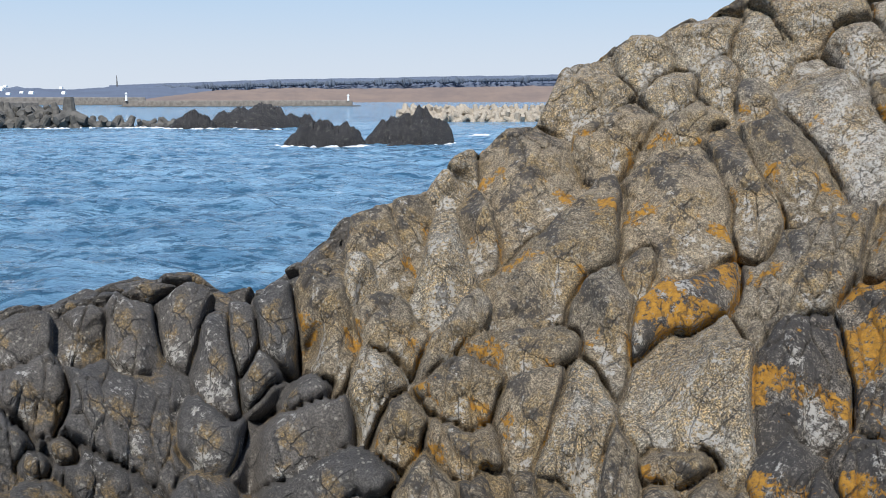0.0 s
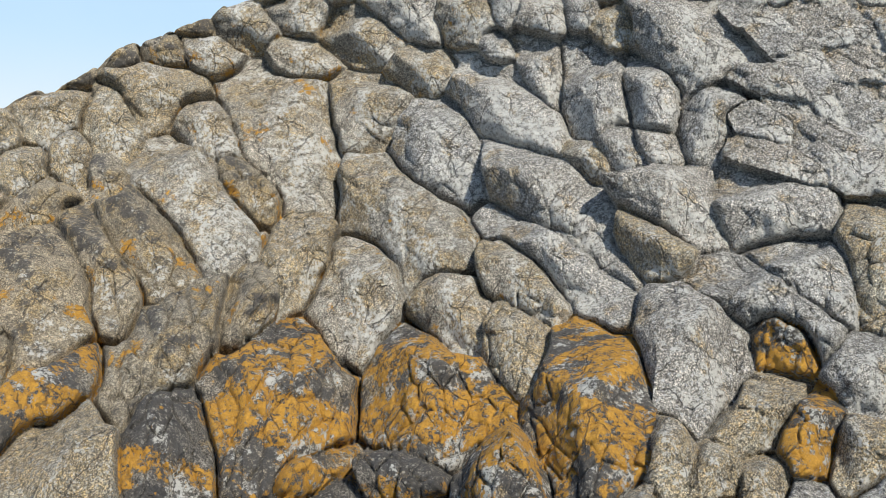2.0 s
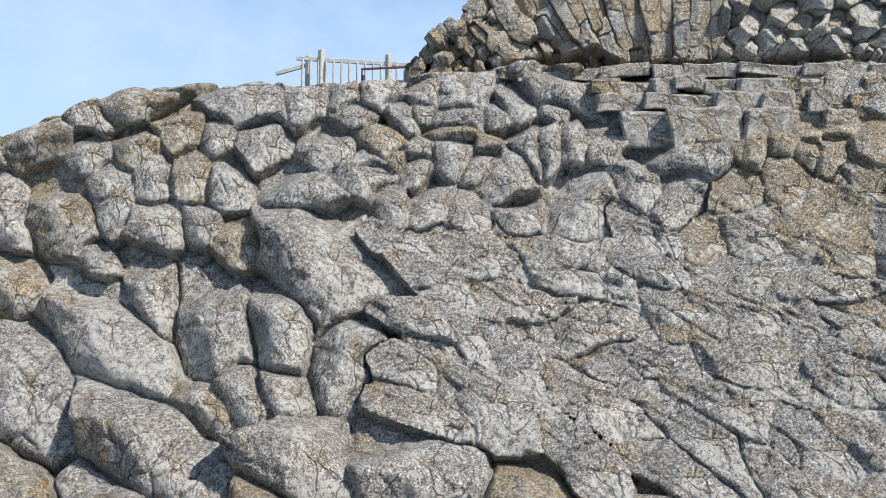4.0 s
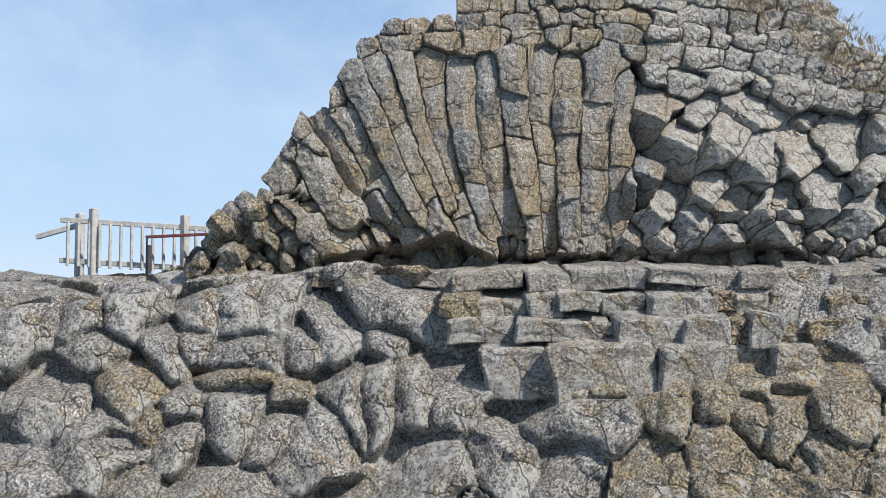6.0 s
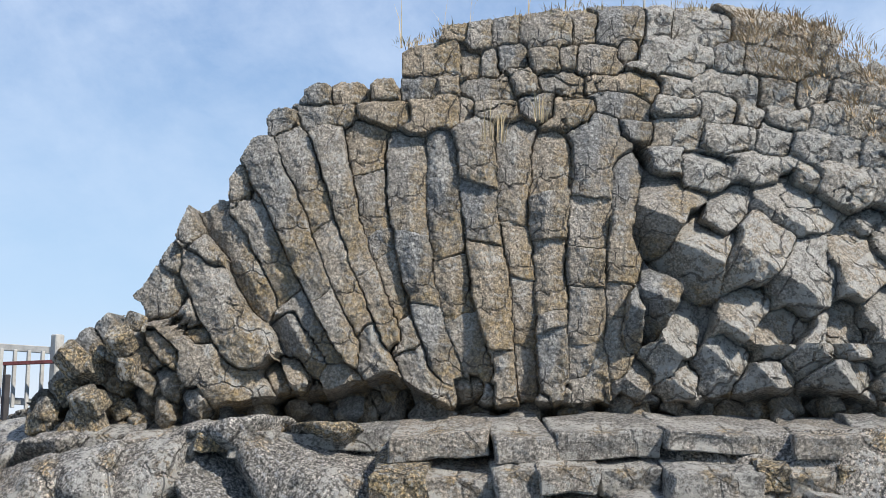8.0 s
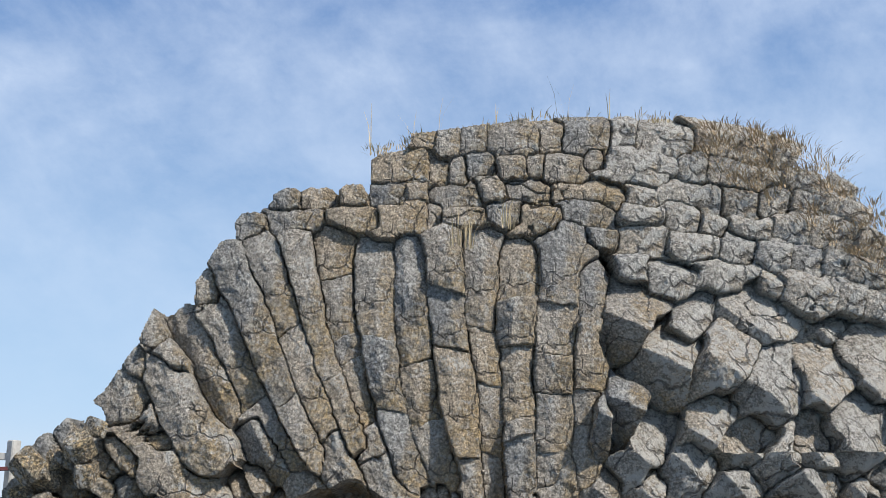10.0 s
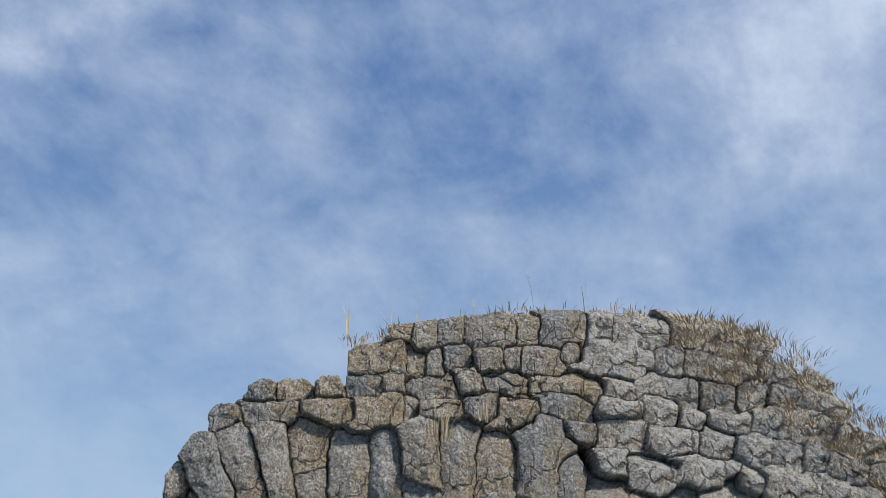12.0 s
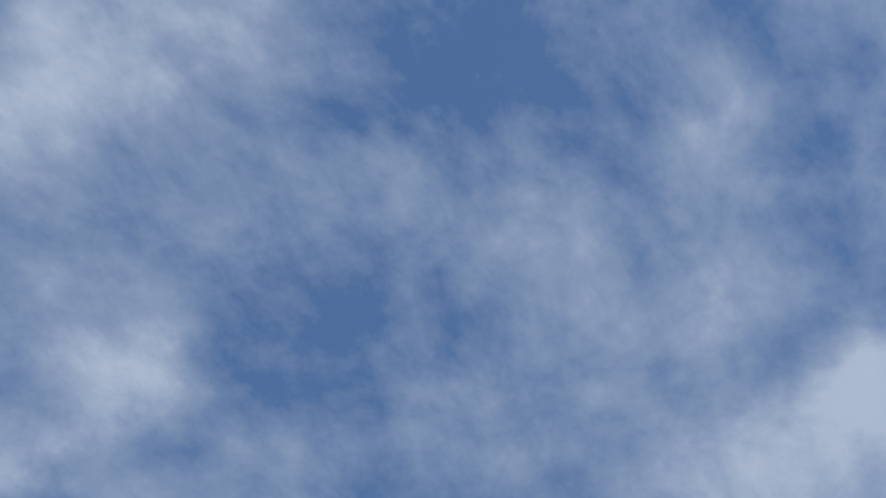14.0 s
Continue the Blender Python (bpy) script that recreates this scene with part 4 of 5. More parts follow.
    # a column shows a flat front and two sides; a tilted end shows its dark flank and its broken tip; a stacked block its front and top
    off = ec - 0.5 * ridge * hw
    flat_w = 0.5 * hw
    column = np.minimum(swing * off, np.minimum(-left * (off - flat_w), right * (off + flat_w))) + tilt * el
    end = np.minimum(rise * el, fall * (tip * hl - el) + rise * tip * hl) + twist * ec - 0.5 * np.maximum(np.abs(ec) - 0.55 * hw, 0)
    stack = np.minimum((0.1 + 0.9 * grade * np.clip(mid_a - 0.6, 0, 1)) * el + (0.5 * swing) * ec, fall * (0.62 * hl - el) * np.clip(mid_a - 0.4, 0.25, 1)) + 0.4 * twist * ec
    front = proud + np.where(kind < 0.5, column, np.where(kind < 1.5, np.clip(end, -0.5, 0.5) + np.where(slabby, 0.13, 0.0), stack))
    edge = np.maximum(d2 - d1, 0) * size * 0.5
    vary = np.clip(0.6 + 1.6 * fractal(A * 1.7, Z * 1.7, 37, 3), 0.15, 1.3)
    out = front - 0.012 * np.exp(-edge / 0.012) - 0.09 * vary * np.exp(-(edge / 0.007) ** 1.4) - 0.06 * vary * np.exp(-(joint / 0.006) ** 1.4)
    # hairline breaks across the blocks, and chipped relief
    hair = np.abs(fractal(A * 1.6 + 0.5 * Z, Z * 2.3, 133, 4, 0.55))
    out -= 0.05 * np.exp(-(hair / 0.010) ** 1.5) * np.clip(5 * fractal(A * 0.9, Z * 0.9, 141, 2), 0, 1)
    chip = fractal(A * 3, Z * 3, 81, 5, 0.6)
    out += base - 0.1 + 0.035 * chip + 0.014 * fractal(A * 14, Z * 14, 91, 3, 0.6)
    below = np.array([s[1] - 0.08 < float(np.interp(s[0], TOP_A, TOP_Z)) and s[0] > -4.0 for s in seeds])
    keep = below[own] & (d1 < 2.6) & (Z < np.interp(A, TOP_A, TOP_Z) + 0.10)
    quad = keep[:-1, :-1] & keep[1:, :-1] & keep[:-1, 1:] & keep[1:, 1:]
    rim = np.zeros(A.shape, bool)
    for di in (0, 1):
        for dj in (0, 1):
            rim[di:na - 1 + di, dj:nz - 1 + dj] |= ~quad
    out = np.where(rim, out - 0.4, out)
    A, Z = stand(A, Z, base)
    flat = np.stack([W_ORIGIN.x + A * W_RIGHT.x + out * W_FRONT.x, W_ORIGIN.y + A * W_RIGHT.y + out * W_FRONT.y, Z], -1).reshape(-1, 3)
    i, j = np.nonzero(quad)
    quads = np.stack([i * nz + j, (i + 1) * nz + j, (i + 1) * nz + j + 1, i * nz + j + 1], -1)
    q_own = own[i, j]
    order = np.argsort(q_own, kind="stable")
    q_own, quads = q_own[order], quads[order]
    starts = np.searchsorted(q_own, np.arange(len(seeds) + 1))
    for k, s in enumerate(seeds):
        q = quads[starts[k]:starts[k + 1]]
        if len(q) < 12:
            continue
        ids, inv = np.unique(q, return_inverse=True)
        centre = flat[ids].mean(0)
        ob = new("block", mesh_from("block", (flat[ids] - centre).tolist(), inv.reshape(-1, 4).tolist(), rock_flank if s[0] > 2.0 else rock_wheel, False))
        ob.location, ob.parent = centre, basalt_wheel


def wheel_rubble():
    """Rubble in the recess and beside the wheel."""
    rng = random.Random(31)
    for k in range(46):
        a = -2.3 + 7.0 * k / 45 + rng.uniform(-0.05, 0.05)
        size = rng.uniform(0.09, 0.17)
        ob = part("rubble", prism(size, size * 0.9, size * rng.uniform(1.2, 2.2), rng, 5, 0.02, 0.35), rock_wheel, basalt_wheel)
        ob.matrix_basis = along(wheel_point(a, 12.45 + rng.uniform(0, 0.14), -0.6 + rng.uniform(-0.2, 0.15)), (rng.uniform(-1, 1), rng.uniform(-1, 1), 0.9), rng.uniform(0, 60))
    for k in range(22):
        a = rng.uniform(-3.9, -2.9)
        z = 12.3 + rng.uniform(0, 1) * max(0.1, float(np.interp(a, TOP_A, TOP_Z)) - 12.6)
        size = rng.uniform(0.09, 0.17)
        ob = part("rubble", prism(size, size * 0.9, size * rng.uniform(1.2, 1.9), rng, rng.choice((4, 5, 6)), 0.02, 0.2), rock_yellow if a < -2.9 else rock_wheel, basalt_wheel)
        ob.matrix_basis = along(wheel_point(a, z, rng.uniform(-0.3, 0.1)), (rng.uniform(-0.7, 0.4), rng.uniform(-0.4, 0.4), 0.7), rng.uniform(0, 60))


def wheel_core():
    """The mass behind the columns."""
    na, nz = 90, 40
    verts, faces = [], []
    for i in range(na):
        a = -3.9 + 10.8 * i / (na - 1)
        top = float(np.interp(a, TOP_A, TOP_Z)) - 0.25
        for j in range(nz):
            s = j / (nz - 1)
            z = 12.0 + (top - 12.0) * min(1, s / 0.6)
            b = float(set_back(a, z)[0])
            out = b - 0.75 - 9 * max(0, s - 0.6)
            out -= 0.45 * max(0, min(1, (13.0 - z) / 0.4))
            out += 0.12 * noise.noise((a * 1.5, z * 1.5, 3))
            e, y = stand(a, z, b)
            verts.append(wheel_point(float(e), float(y), out))
    for i in range(na - 1):
        for j in range(nz - 1):
            faces.append((i * nz + j, (i + 1) * nz + j, (i + 1) * nz + j + 1, i * nz + j + 1))
    ob = new("rock_core", mesh_from("rock_core", verts, faces, rock_wheel))
    ob.parent = basalt_wheel


def worn_block(wide, deep, tall, rng, amount=0.035):
    """A block with its middle at the origin, its faces uneven and its edges worn."""
    bm = bmesh.new()
    bmesh.ops.create_cube(bm, size=1.0, matrix=Matrix.Diagonal((wide, deep, tall, 1)))
    bmesh.ops.bevel(bm, geom=list(bm.edges), offset=min(wide, deep, tall) * 0.07, segments=1, affect="EDGES")
    bmesh.ops.subdivide_edges(bm, edges=[e for e in bm.edges if e.calc_length() > 0.16], cuts=3, use_grid_fill=True)
    seed = rng.uniform(0, 99)
    skew = rng.uniform(-0.18, 0.18)
    for v in bm.verts:
        p = v.co
        v.co = p + Vector((skew * p.z, 0.1 * p.x, 0)) + amount * Vector((noise.noise((3 * p.x + seed, 3 * p.y, 3 * p.z)), noise.noise((3 * p.x, 3 * p.y + seed, 3 * p.z)), noise.noise((3 * p.x, 3 * p.y, 3 * p.z + seed)))) \
            + 0.4 * amount * Vector((noise.noise((9 * p.x + seed, 9 * p.y, 9 * p.z)), noise.noise((9 * p.x, 9 * p.y + seed, 9 * p.z)), noise.noise((9 * p.x, 9 * p.y, 9 * p.z + seed))))
    return bm


rock_ledge = tagged(new("rock_ledge"), "ledge of cracked flat basalt slabs with pale lichen below the wheel", "rock ledge", kind="structure")


def ledge():
    """Courses of broken slabs that step down towards the sea, their tops dipping outwards."""
    rng = random.Random(41)
    courses = ((12.56, -0.35, 0.66, 0.19, 0.20, -3.4, 4.7, 0.5, 1.2), (12.24, 0.15, 0.86, 0.15, 0.24, -0.7, 4.6, 0.35, 1.1), (11.95, 0.3, 1.0, 0.14, 0.34, -0.65, 4.8, 0.4, 1.0), (11.62, 0.4, 1.12, 0.12, 0.62, -0.2, 3.4, 0.5, 1.3))
    for z_back, back, front, dip, thick, a, a_end, narrow, broad in courses:
        while a < a_end:
            wide = rng.uniform(narrow, broad) * (0.6 if a > 1.9 or a < -1.8 else 1.0)
            deep = front - back + rng.uniform(-0.16, 0.16) - (0.4 if a < -0.8 else 0.0)
            tall = thick * rng.uniform(0.85, 1.25)
            z = z_back - dip / 2 - tall / 2 + rng.uniform(-0.035, 0.035)
            kind = rock_slab if rng.random() < 0.8 else rock_yellow
            ob = part("slab", worn_block(wide + 0.02, deep, tall, rng, 0.05), kind, rock_ledge)
            ob.matrix_basis = Matrix.Translation(wheel_point(a + wide / 2, z, back + deep / 2)) @ pose(0, 0, 0, 0, 0, W_TURN + rng.uniform(-7, 7)) @ pose(0, 0, 0, math.degrees(math.atan2(dip, front - back)) + rng.uniform(-3, 4), rng.uniform(-4, 4), 0)
            a += wide


ledge()
wheel_face()
wheel_rubble()
wheel_core()


# ---- sea ----
def sea():
    angles = np.concatenate([np.arange(-180, -32, 2.0), np.arange(-32, 24, 0.16), np.arange(24, 180.1, 2.0)])
    dist = [0.0]
    while dist[-1] < 4500:
        dist.append(dist[-1] + max(0.25, dist[-1] * (0.006 if dist[-1] < 300 else 0.03)))
    A, R = np.meshgrid(np.radians(angles), np.array(dist), indexing="ij")
    X, Y = R * np.sin(A), R * np.cos(A)
    fade = np.clip(1.4 - R / 260, 0, 1)
    Z = fade * (0.55 * fractal(X * 0.11, Y * 0.30, 41, 3, 0.6) + 0.42 * fractal(X * 0.4 + 0.1 * Y, Y * 0.85, 47, 4, 0.6))
    na, nr = A.shape
    verts = np.stack([X, Y, Z], -1).reshape(-1, 3)
    i, j = np.meshgrid(np.arange(na - 1), np.arange(nr - 1), indexing="ij")
    faces = np.stack([i * nr + j, i * nr + j + 1, (i + 1) * nr + j + 1, (i + 1) * nr + j], -1).reshape(-1, 4)[:, ::-1]
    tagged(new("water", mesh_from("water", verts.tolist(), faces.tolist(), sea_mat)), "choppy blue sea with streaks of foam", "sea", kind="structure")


sea()


# ---- fence beside the wheel ----
def box(bm, size, m):
    made = bmesh.ops.create_cube(bm, size=1.0, matrix=m @ Matrix.Diagonal((*size, 1)))
    bmesh.ops.bevel(bm, geom=list({e for v in made["verts"] for e in v.link_edges}), offset=min(size) * 0.12, segments=1, affect="EDGES")


def bar(name, a0, z0, a1, z1, wide, deep, mat, parent, out=-0.6, label=""):
    bm = bmesh.new()
    p, q = wheel_point(a0, z0, out), wheel_point(a1, z1, out)
    way = q - p
    m = Matrix.Translation((p + q) / 2) @ way.to_track_quat("X", "Z").to_matrix().to_4x4()
    box(bm, (way.length, deep, wide), m)
    return part(name, bm, mat, parent, label)


def fence():
    ob = tagged(new("fence"), "low weathered grey timber fence with thin balusters behind the rocks", "fence")
    for a, foot, top, out in ((-6.83, 12.3, 13.77, -3.6), (-6.45, 12.3, 13.79, -3.2), (-4.97, 12.3, 13.66, -3.2), (-3.6, 12.3, 13.55, -3.2)):
        bar("post", a, foot, a, top, 0.125, 0.12, wood_grey, ob, out)
    for z in (13.60, 12.95):
        bar("rail", -7.0, z + 0.02, -3.3, z - 0.27, 0.085, 0.06, wood_grey, ob, -3.22)
    a = -6.85
    while a < -3.4:
        z = 13.60 - 0.073 * (a + 7.0)
        bar("baluster", a, z - 0.72, a, z - 0.01, 0.045, 0.035, wood_grey, ob, -3.16)
        a += 0.172
    bar("side_rail", -6.83, 13.6, -7.6, 13.4, 0.085, 0.06, wood_grey, ob, -3.7)
    pole = tagged(new("barrier_pole"), "rusty red iron pole resting on a dark upright stake", "barrier")
    bar("pole", -5.52, 13.29, -4.2, 13.33, 0.045, 0.045, rust, pole, -2.95)
    bar("stake", -5.47, 12.2, -5.47, 13.16, 0.075, 0.07, iron_dark, pole, -2.95)
    bar("hook", -5.5, 13.16, -5.5, 13.31, 0.025, 0.025, iron_dark, pole, -2.95)


fence()


# ---- sea rocks, breakwaters, pier ----
def polar(az, d, z=0.0):
    return Vector((d * math.sin(radians(az)), d * math.cos(radians(az)), z))


def crag(name, az, d, wide, deep, tall, seed, mat, label, skew=0.0, peak=0.55):
    """A rugged sea rock with steep broken strata, standing in the water."""
    n, m = 110, 36
    verts, faces = [], []
    right = Vector((math.cos(radians(az)), -math.sin(radians(az)), 0))
    back = Vector((math.sin(radians(az)), math.cos(radians(az)), 0))
    for i in range(n):
        s = i / (n - 1)
        env = math.sin(math.pi * s ** (math.log(0.5) / math.log(peak))) ** 0.5
        rag = 1.0 + 0.45 * noise.noise((s * 3.3, seed, 0)) + 0.14 * noise.noise((s * 12, seed, 4))
        for j in range(m):
            t = j / (m - 1)
            prof = math.sin(math.pi * min(1, t ** 0.7)) ** 0.65
            x = (s - 0.5) * wide
            y = (t - 0.5) * deep * (0.35 + 0.65 * env)
            p = (x * 7 / wide * 2 + skew * t * 3, y * 1.2 * 7 / wide, seed)
            strata = noise.noise((p[0] * 1.3, p[1] * 0.6, seed + 2)) * 0.5 + noise.noise((p[0] * 3.9, p[1] * 2, seed + 5)) * 0.28 + noise.noise((p[0] * 9, p[1] * 5, seed)) * 0.15
            z = tall * env * prof * rag * (1 + 0.25 * strata) + tall * 0.10 * strata * env - 0.35
            verts.append(polar(az, d) + right * (x + 0.03 * wide * strata) + back * (y + 0.05 * deep * strata) + Vector((0, 0, z)))
    for i in range(n - 1):
        for j in range(m - 1):
            faces.append((i * m + j, (i + 1) * m + j, (i + 1) * m + j + 1, i * m + j + 1))
    me = mesh_from(name, verts, faces, mat, False)
    return tagged(new(name, me), label, "sea rock", kind="")


def px(x):
    """Bearing of a place by its share of the first view's width."""
    return math.degrees(math.atan((x - 784) / 1893)) - 1.14


crag("sea_rock", px(722), 152, 13.0, 9, 5.3, 3.1, rock_sea, "black wet rugged rock standing in the surf", 0.5, 0.6)
crag("sea_rock", px(575), 147, 11.5, 7, 3.6, 7.7, rock_sea, "low black wet rock washed by the surf", 0.3, 0.55)
crag("sea_rock", px(700), 146, 3.4, 2.5, 1.0, 9.7, rock_sea, "small black rock awash in front of a larger one")
crag("sea_rock", px(450), 245, 21.0, 14, 6.6, 12.4, rock_sea, "dark rugged islet of slanting rock layers", 0.6, 0.62)
crag("sea_rock", px(345), 240, 10.0, 7, 3.8, 15.2, rock_sea, "dark low end of a rugged islet", 0.2)
crag("sea_rock", px(535), 250, 7.0, 6, 3.4, 18.2, rock_sea, "dark low rock beside the islet", 0.2)
crag("sea_rock", px(460), 228, 6.5, 4, 1.1, 21.2, rock_sea, "flat dark rock awash in foam", 0.2)
crag("sea_rock", px(848), 190, 1.7, 1.4, 0.5, 24.2, rock_sea, "tiny dark rock awash", 0.2)


def surf():
    """White water round the feet of the sea rocks."""
    rng = random.Random(77)
    verts, faces = [], []
    for az, d, wide, deep in ((px(722), 152, 13.5, 9), (px(575), 147, 12, 7), (px(450), 245, 22, 13), (px(345), 240, 11, 7), (px(535), 250, 8, 6), (px(460), 228, 7, 4), (px(848), 190, 2.6, 1.6), (px(170), 252, 26, 6), (px(280), 250, 12, 5)):
        right = Vector((math.cos(radians(az)), -math.sin(radians(az)), 0))
        back = Vector((math.sin(radians(az)), math.cos(radians(az)), 0))
        for k in range(int(8 + wide)):
            g = rng.uniform(math.pi, math.tau)
            c = polar(az, d) + right * (wide * 0.53 * math.cos(g)) + back * (deep * 0.42 * math.sin(g) - rng.random() ** 2 * 2.2)
            long, thin = rng.uniform(0.3, 1.3), rng.uniform(0.12, 0.4)
            i = len(verts)
            n = 10
            verts.append(c + Vector((0, 0, 0.12 + rng.uniform(0, 0.25))))
            for s in range(n):
                q = math.tau * s / n
                w = rng.uniform(0.6, 1.3)
                verts.append(c + right * (long * w * math.cos(q)) + back * (thin * w * math.sin(q)) + Vector((0, 0, 0.02)))
            faces += [(i, i + 1 + s, i + 1 + (s + 1) % n) for s in range(n)]
    tagged(new("surf", mesh_from("surf", verts, faces, foam_mat)), "white surf breaking round the sea rocks", "surf", kind="stuff")


foam_mat = plain("white sea foam", (0.72, 0.76, 0.80), 0.6, 0.12, 2.0)
surf()


def tetrapod_mesh(mat):
    """Four blunt concrete legs from one middle."""
    bm = bmesh.new()
    for way in ((0, 0, 1), (0.943, 0, -0.333), (-0.471, 0.816, -0.333), (-0.471, -0.816, -0.333)):
        q = Vector(way).to_track_quat("Z", "Y").to_matrix().to_4x4()
        bmesh.ops.create_cone(bm, cap_ends=True, segments=9, radius1=0.62, radius2=0.40, depth=1.55, matrix=q @ Matrix.Translation((0, 0, 0.75)))
    me = bpy.data.meshes.new("tetrapod")
    bm.to_mesh(me)
    bm.free()
    me.materials.append(mat)
    return me


def tetrapods(mesh, az0, az1, d, count, rows, size, label, group, seed, fall=0.0):
    rng = random.Random(seed)
    for k in range(count):
        s = (k + rng.uniform(-0.3, 0.3)) / max(1, count - 1)
        row = k % rows
        z = (0.35 + 0.95 * row * (1 - fall * s)) * size * 0.75 + rng.uniform(-0.25, 0.25)
        ob = new("tetrapod", mesh)
        ob.matrix_basis = Matrix.Translation(polar(az0 + (az1 - az0) * s, d + row * 1.6 + rng.uniform(-1.5, 1.5), z)) @ pose(0, 0, 0, rng.uniform(-50, 50), rng.uniform(-50, 50), rng.uniform(0, 360)) @ Matrix.Scale(size * rng.uniform(0.9, 1.1), 4)
        tagged(ob, label, "tetrapod", group)


tetra_dark, tetra_pale = tetrapod_mesh(concrete_dark), tetrapod_mesh(concrete)
tetrapods(tetra_dark, px(-40), px(120), 258, 46, 3, 1.75, "dark wet concrete tetrapod of a breakwater", "dark breakwater tetrapods", 3, 0.15)
tetrapods(tetra_dark, px(120), px(232), 256, 9, 1, 1.7, "dark wet concrete tetrapod at the breakwater end", "dark breakwater tetrapods", 4)
tetrapods(tetra_dark, px(252), px(320), 254, 5, 1, 1.3, "dark wet concrete tetrapod standing alone in foam", "dark breakwater tetrapods", 5)
tall_one = new("tetrapod", tetra_dark)
tall_one.matrix_basis = Matrix.Translation(polar(px(128), 256, 2.9)) @ Matrix.Scale(2.6, 4)
tagged(tall_one, "tall dark concrete tetrapod with one leg upright", "tetrapod", "dark breakwater tetrapods")
tetrapods(tetra_pale, px(712), px(990), 306, 120, 3, 1.55, "pale dry concrete tetrapod of a breakwater", "pale breakwater tetrapods", 6, 0.12)


def pier(az0, az1, d, top, thick, label):
    ob = tagged(new("pier"), label, "pier")
    p, q = polar(az0, d), polar(az1, d + 30)
    way = q - p
    m = Matrix.Translation((p + q) / 2) @ way.to_track_quat("X", "Z").to_matrix().to_4x4()
    bm = bmesh.new()
    box(bm, (way.length, thick, top), m @ Matrix.Translation((0, 0, top / 2 - 0.3)))
    part("wall", bm, concrete_mid, ob)
    bm = bmesh.new()
    box(bm, (way.length + 8, thick + 6, 1.2), m @ Matrix.Translation((2, -2, 0.2)))
    part("footing", bm, concrete_dark, ob, "dark wet concrete footing")
    return ob


def beacon(az, d, foot, tall, label):
    ob = tagged(new("harbour_beacon"), label, "beacon")
    bm = bmesh.new()
    bmesh.ops.create_cone(bm, cap_ends=True, segments=12, radius1=1.1, radius2=0.8, depth=tall * 0.75, matrix=Matrix.Translation(polar(az, d, foot + tall * 0.375)))
    part("tower", bm, white_paint, ob)
    bm = bmesh.new()
    bmesh.ops.create_cone(bm, cap_ends=True, segments=12, radius1=1.5, radius2=1.5, depth=tall * 0.06, matrix=Matrix.Translation(polar(az, d, foot + tall * 0.78)))
    part("gallery", bm, white_paint, ob)
    bm = bmesh.new()
    bmesh.ops.create_cone(bm, cap_ends=True, segments=12, radius1=0.9, radius2=0.2, depth=tall * 0.2, matrix=Matrix.Translation(polar(az, d, foot + tall * 0.9)))
    part("lantern", bm, white_paint, ob)


pier(px(222), px(624), 960, 5.6, 8, "long low grey concrete harbour pier")
pier(px(-60), px(262), 1250, 9.0, 8, "far low grey concrete harbour wall")
pier(px(-60), px(70), 620, 5.5, 6, "short grey concrete wall behind the dark breakwater")
beacon(px(229), 955, 5.0, 7.5, "small white harbour beacon on the pier head")
beacon(px(618), 985, 5.0, 6.0, "small pale harbour beacon on the pier end")


# ---- far shore ----
def shore(name, az0, az1, d, depth, heights, rough, mat, label, seed, cliff=0.25):
    n, m = 260, 16
    verts, faces = [], []
    for i in range(n):
        s = i / (n - 1)
        az = az0 + (az1 - az0) * s
        hgt = np.interp(s, np.linspace(0, 1, len(heights)), heights)
        for j in range(m):
            t = j / (m - 1)
            z = hgt * min(1, (t / cliff)) ** 0.8 * (1 + 0.1 * t)
            gully = noise.noise((s * 38, t * 1.5, seed)) + 0.5 * noise.noise((s * 90, t * 2, seed))
            z *= 1 + rough * gully * (1 if t > 0 else 0)
            dd = d + depth * t + 60 * gully * min(1, 3 * t)
            verts.append(polar(az, dd, z - 1.0))
    for i in range(n - 1):
        for j in range(m - 1):
            faces.append((i * m + j, (i + 1) * m + j, (i + 1) * m + j + 1, i * m + j + 1))
    tagged(new(name, mesh_from(name, verts, faces, mat)), label, "far shore", kind="structure")


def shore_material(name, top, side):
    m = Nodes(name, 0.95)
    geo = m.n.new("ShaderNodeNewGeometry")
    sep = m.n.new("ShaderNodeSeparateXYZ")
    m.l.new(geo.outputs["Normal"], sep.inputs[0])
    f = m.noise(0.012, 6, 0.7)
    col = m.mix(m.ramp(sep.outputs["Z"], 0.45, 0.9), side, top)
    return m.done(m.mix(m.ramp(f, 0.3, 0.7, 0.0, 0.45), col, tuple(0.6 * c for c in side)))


# distance haze is put into these colours: mauve cliff sides, blue woods
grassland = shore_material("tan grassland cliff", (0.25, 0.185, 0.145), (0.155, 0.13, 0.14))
woodland = shore_material("woodland tinted with haze", (0.12, 0.15, 0.21), (0.13, 0.155, 0.215))
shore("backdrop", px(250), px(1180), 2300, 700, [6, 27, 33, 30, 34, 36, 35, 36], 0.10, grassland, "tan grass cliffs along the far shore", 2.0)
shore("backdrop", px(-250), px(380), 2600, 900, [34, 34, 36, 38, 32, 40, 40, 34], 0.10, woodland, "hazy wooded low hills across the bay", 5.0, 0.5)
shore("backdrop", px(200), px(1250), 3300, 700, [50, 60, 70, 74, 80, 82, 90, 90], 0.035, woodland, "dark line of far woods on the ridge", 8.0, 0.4)


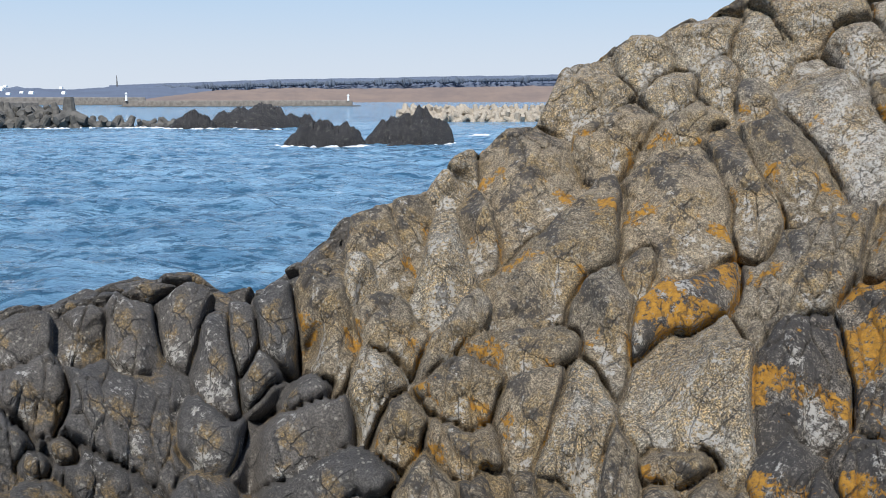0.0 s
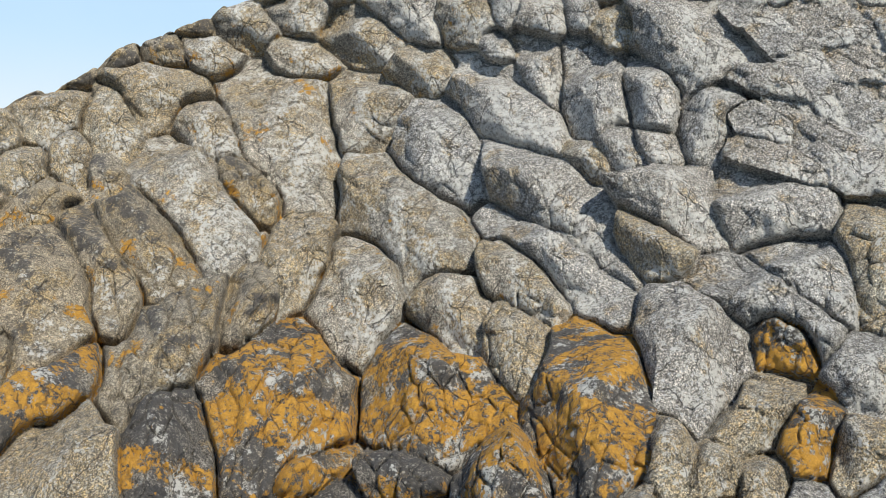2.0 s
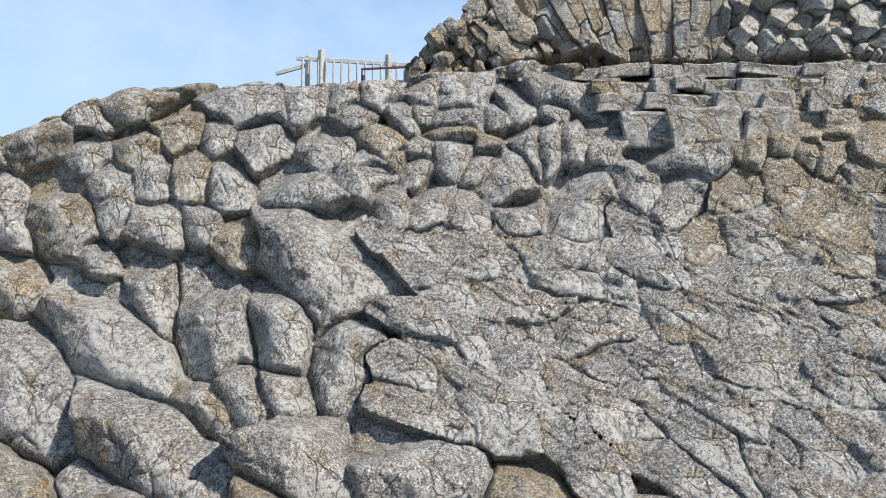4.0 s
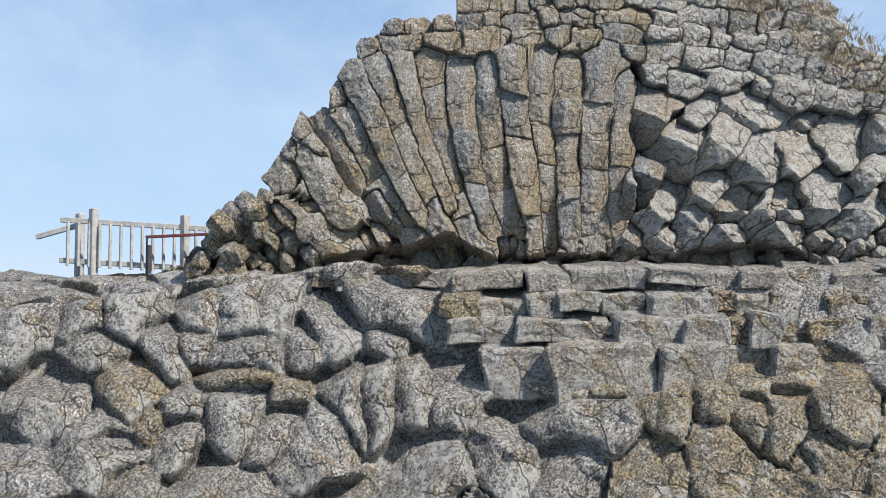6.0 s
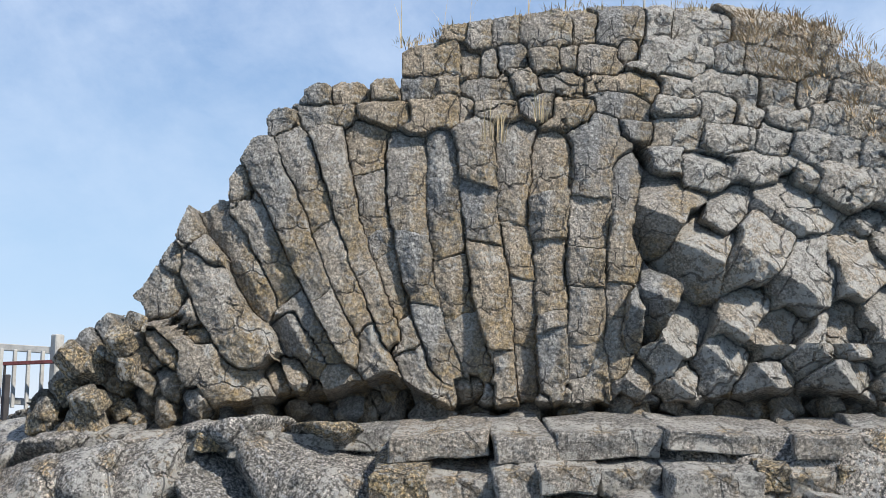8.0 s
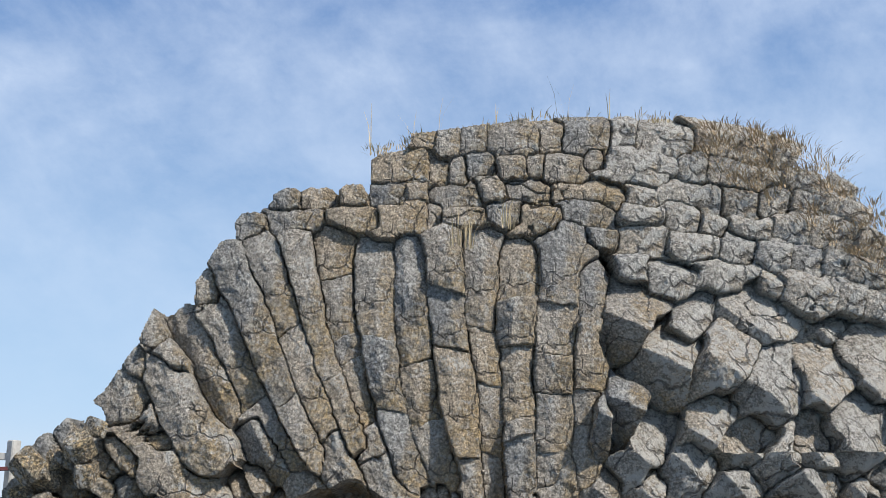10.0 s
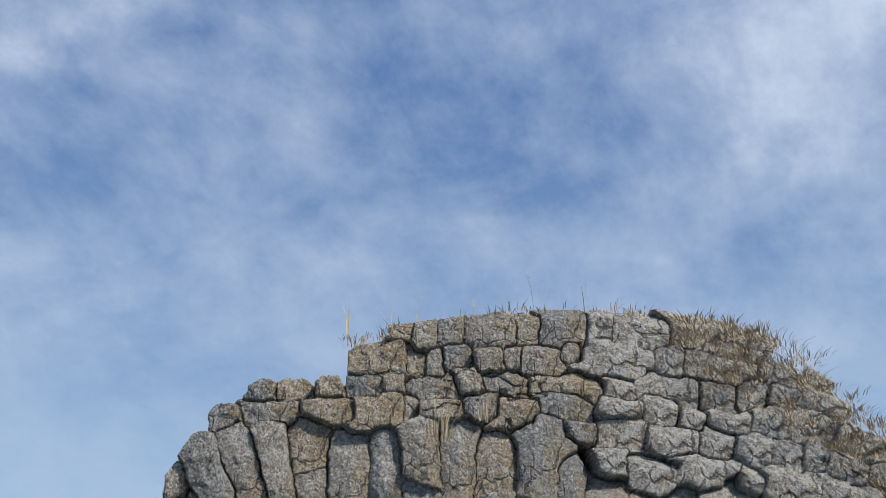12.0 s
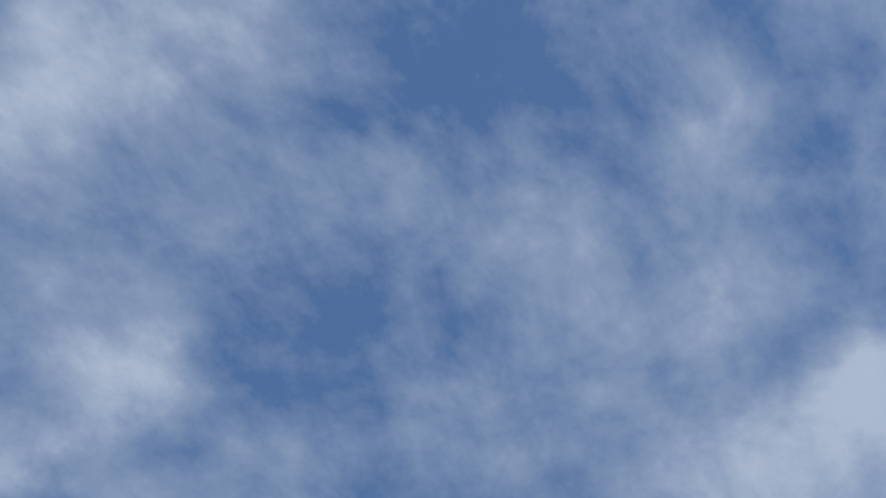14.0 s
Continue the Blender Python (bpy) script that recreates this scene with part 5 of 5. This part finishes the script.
def far_trees():
    """The uneven crowns along the ridge."""
    rng = random.Random(8)
    bm = bmesh.new()
    bmesh.ops.create_icosphere(bm, subdivisions=1, radius=1.0)
    bm.verts.ensure_lookup_table()
    ball, tris = [v.co.copy() for v in bm.verts], [[v.index for v in f.verts] for f in bm.faces]
    bm.free()
    verts, faces = [], []
    for k in range(1300):
        s = rng.random()
        az = px(240) + (px(1170) - px(240)) * s
        z = float(np.interp(s, np.linspace(0, 1, 8), [54, 62, 71, 76, 81, 84, 90, 90]))
        m = Matrix.Translation(polar(az, 3420 + rng.uniform(-60, 60), z - 18)) @ Matrix.Diagonal((rng.uniform(3, 7), 5, rng.uniform(5, 10) * (1.4 if noise.noise((s * 40, 3, 1)) > 0.1 else 0.8), 1))
        faces += [[c + len(verts) for c in f] for f in tris]
        verts += [m @ (c * rng.uniform(0.8, 1.2)) for c in ball]
    me = bpy.data.meshes.new("far_woods")
    me.from_pydata(verts, [], faces)
    # the crowns' blue-grey holds painted haze as well
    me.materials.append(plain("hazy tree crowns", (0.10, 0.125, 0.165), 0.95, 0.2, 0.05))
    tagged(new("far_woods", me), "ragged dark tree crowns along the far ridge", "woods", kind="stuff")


far_trees()


def far_houses():
    rng = random.Random(9)
    for k in range(8):
        bm = bmesh.new()
        w, h = rng.uniform(6, 13), rng.uniform(3, 5)
        at = polar(px(rng.uniform(0, 165)), 2550 + rng.uniform(-40, 40), rng.uniform(16, 34))
        vs = [(-w / 2, -4, 0), (w / 2, -4, 0), (w / 2, 4, 0), (-w / 2, 4, 0), (-w / 2, -4, h), (w / 2, -4, h), (w / 2, 4, h), (-w / 2, 4, h), (-w / 2, 0, h * 1.5), (w / 2, 0, h * 1.5)]
        v = [bm.verts.new(Vector(c) + at) for c in vs]
        for f in ((0, 1, 5, 4), (1, 2, 6, 9, 5), (2, 3, 7, 6), (3, 0, 4, 8, 7), (4, 5, 9, 8), (6, 7, 8, 9), (3, 2, 1, 0)):
            bm.faces.new([v[c] for c in f])
        me = bpy.data.meshes.new("house")
        bm.to_mesh(me)
        bm.free()
        me.materials.append(white_paint)
        tagged(new("house", me), "tiny white gabled house on the far hillside", "house", "far houses")
    bm = bmesh.new()
    bmesh.ops.create_cone(bm, cap_ends=True, segments=6, radius1=1.6, radius2=0.6, depth=24, matrix=Matrix.Translation(polar(px(214), 2500, 47)))
    me = bpy.data.meshes.new("radio_mast")
    bm.to_mesh(me)
    bm.free()
    me.materials.append(iron_dark)
    tagged(new("radio_mast", me), "thin dark radio mast on the far hill", "mast")


far_houses()


# ---- dry grass ----
GRASS = {}


def tuft(name, foot, count, tall, spread, seed, lean=0.35):
    """Adds thin curved blades to the grass of that name."""
    rng = random.Random(seed)
    verts, faces = GRASS.setdefault(name, ([], []))
    for k in range(count):
        g = rng.uniform(0, math.tau)
        b = Vector((math.cos(g), math.sin(g), 0)) * spread * rng.random()
        out = Vector((math.cos(g), math.sin(g), 0)) * lean * rng.uniform(0.2, 1.2)
        h = tall * rng.uniform(0.45, 1.1)
        side = Vector((-math.sin(g), math.cos(g), 0))
        i = len(verts)
        for f, w in ((0, 1), (0.55, 0.8), (1, 0.15)):
            c = Vector(foot) + b + Vector((0, 0, h * f * (1 - 0.2 * f))) + out * h * f * f
            verts += [c - side * 0.005 * w, c + side * 0.005 * w]
        faces += [(i, i + 1, i + 3, i + 2), (i + 2, i + 3, i + 5, i + 4)]


def wheel_grass():
    rng = random.Random(17)
    for k in range(90):
        a = rng.uniform(-0.5, 4.6)
        tuft("dry_grass", top_point(a, -0.02, -0.3 + rng.uniform(-0.2, 0.2)), 14, rng.uniform(0.05, 0.14), 0.14, 100 + k, 0.8)
    for k in range(80):
        a = rng.uniform(2.8, 5.2)
        tuft("matted_grass", top_point(a, rng.uniform(0.0, 0.8), rng.uniform(-0.06, 0.06) + 0.05), 40, 0.09, 0.22, 300 + k, 1.6)
    for k, (a, z, t) in enumerate(((0.3, 15.1, 0.5), (0.42, 15.1, 0.42), (0.8, 15.3, 0.35), (-1.0, 12.0, 0.25), (0.8, 11.95, 0.2), (1.9, 11.75, 0.2), (3.1, 12.0, 0.18), (0.95, 10.9, 0.2))):
        tuft("dry_grass", wheel_point(a, z, 0.2), 14, t, 0.12, 500 + k, 0.3)
    for k, a in enumerate((-0.52, -0.1, 0.15, 0.75, 1.4, 1.48, 1.9, 3.75, 4.1)):
        tuft("dry_grass", top_point(a, -0.02, -0.25), 2, rng.uniform(0.5, 0.8), 0.02, 700 + k, 0.3)
    for name, mat, label in (("dry_grass", straw, "sparse dry straw-coloured grass on the wheel's top and joints"), ("matted_grass", soil, "brown matted dry turf between the crown blocks")):
        verts, faces = GRASS[name]
        tagged(new(name, mesh_from(name, verts, faces, mat)), label, "dry grass", kind="stuff")


wheel_grass()
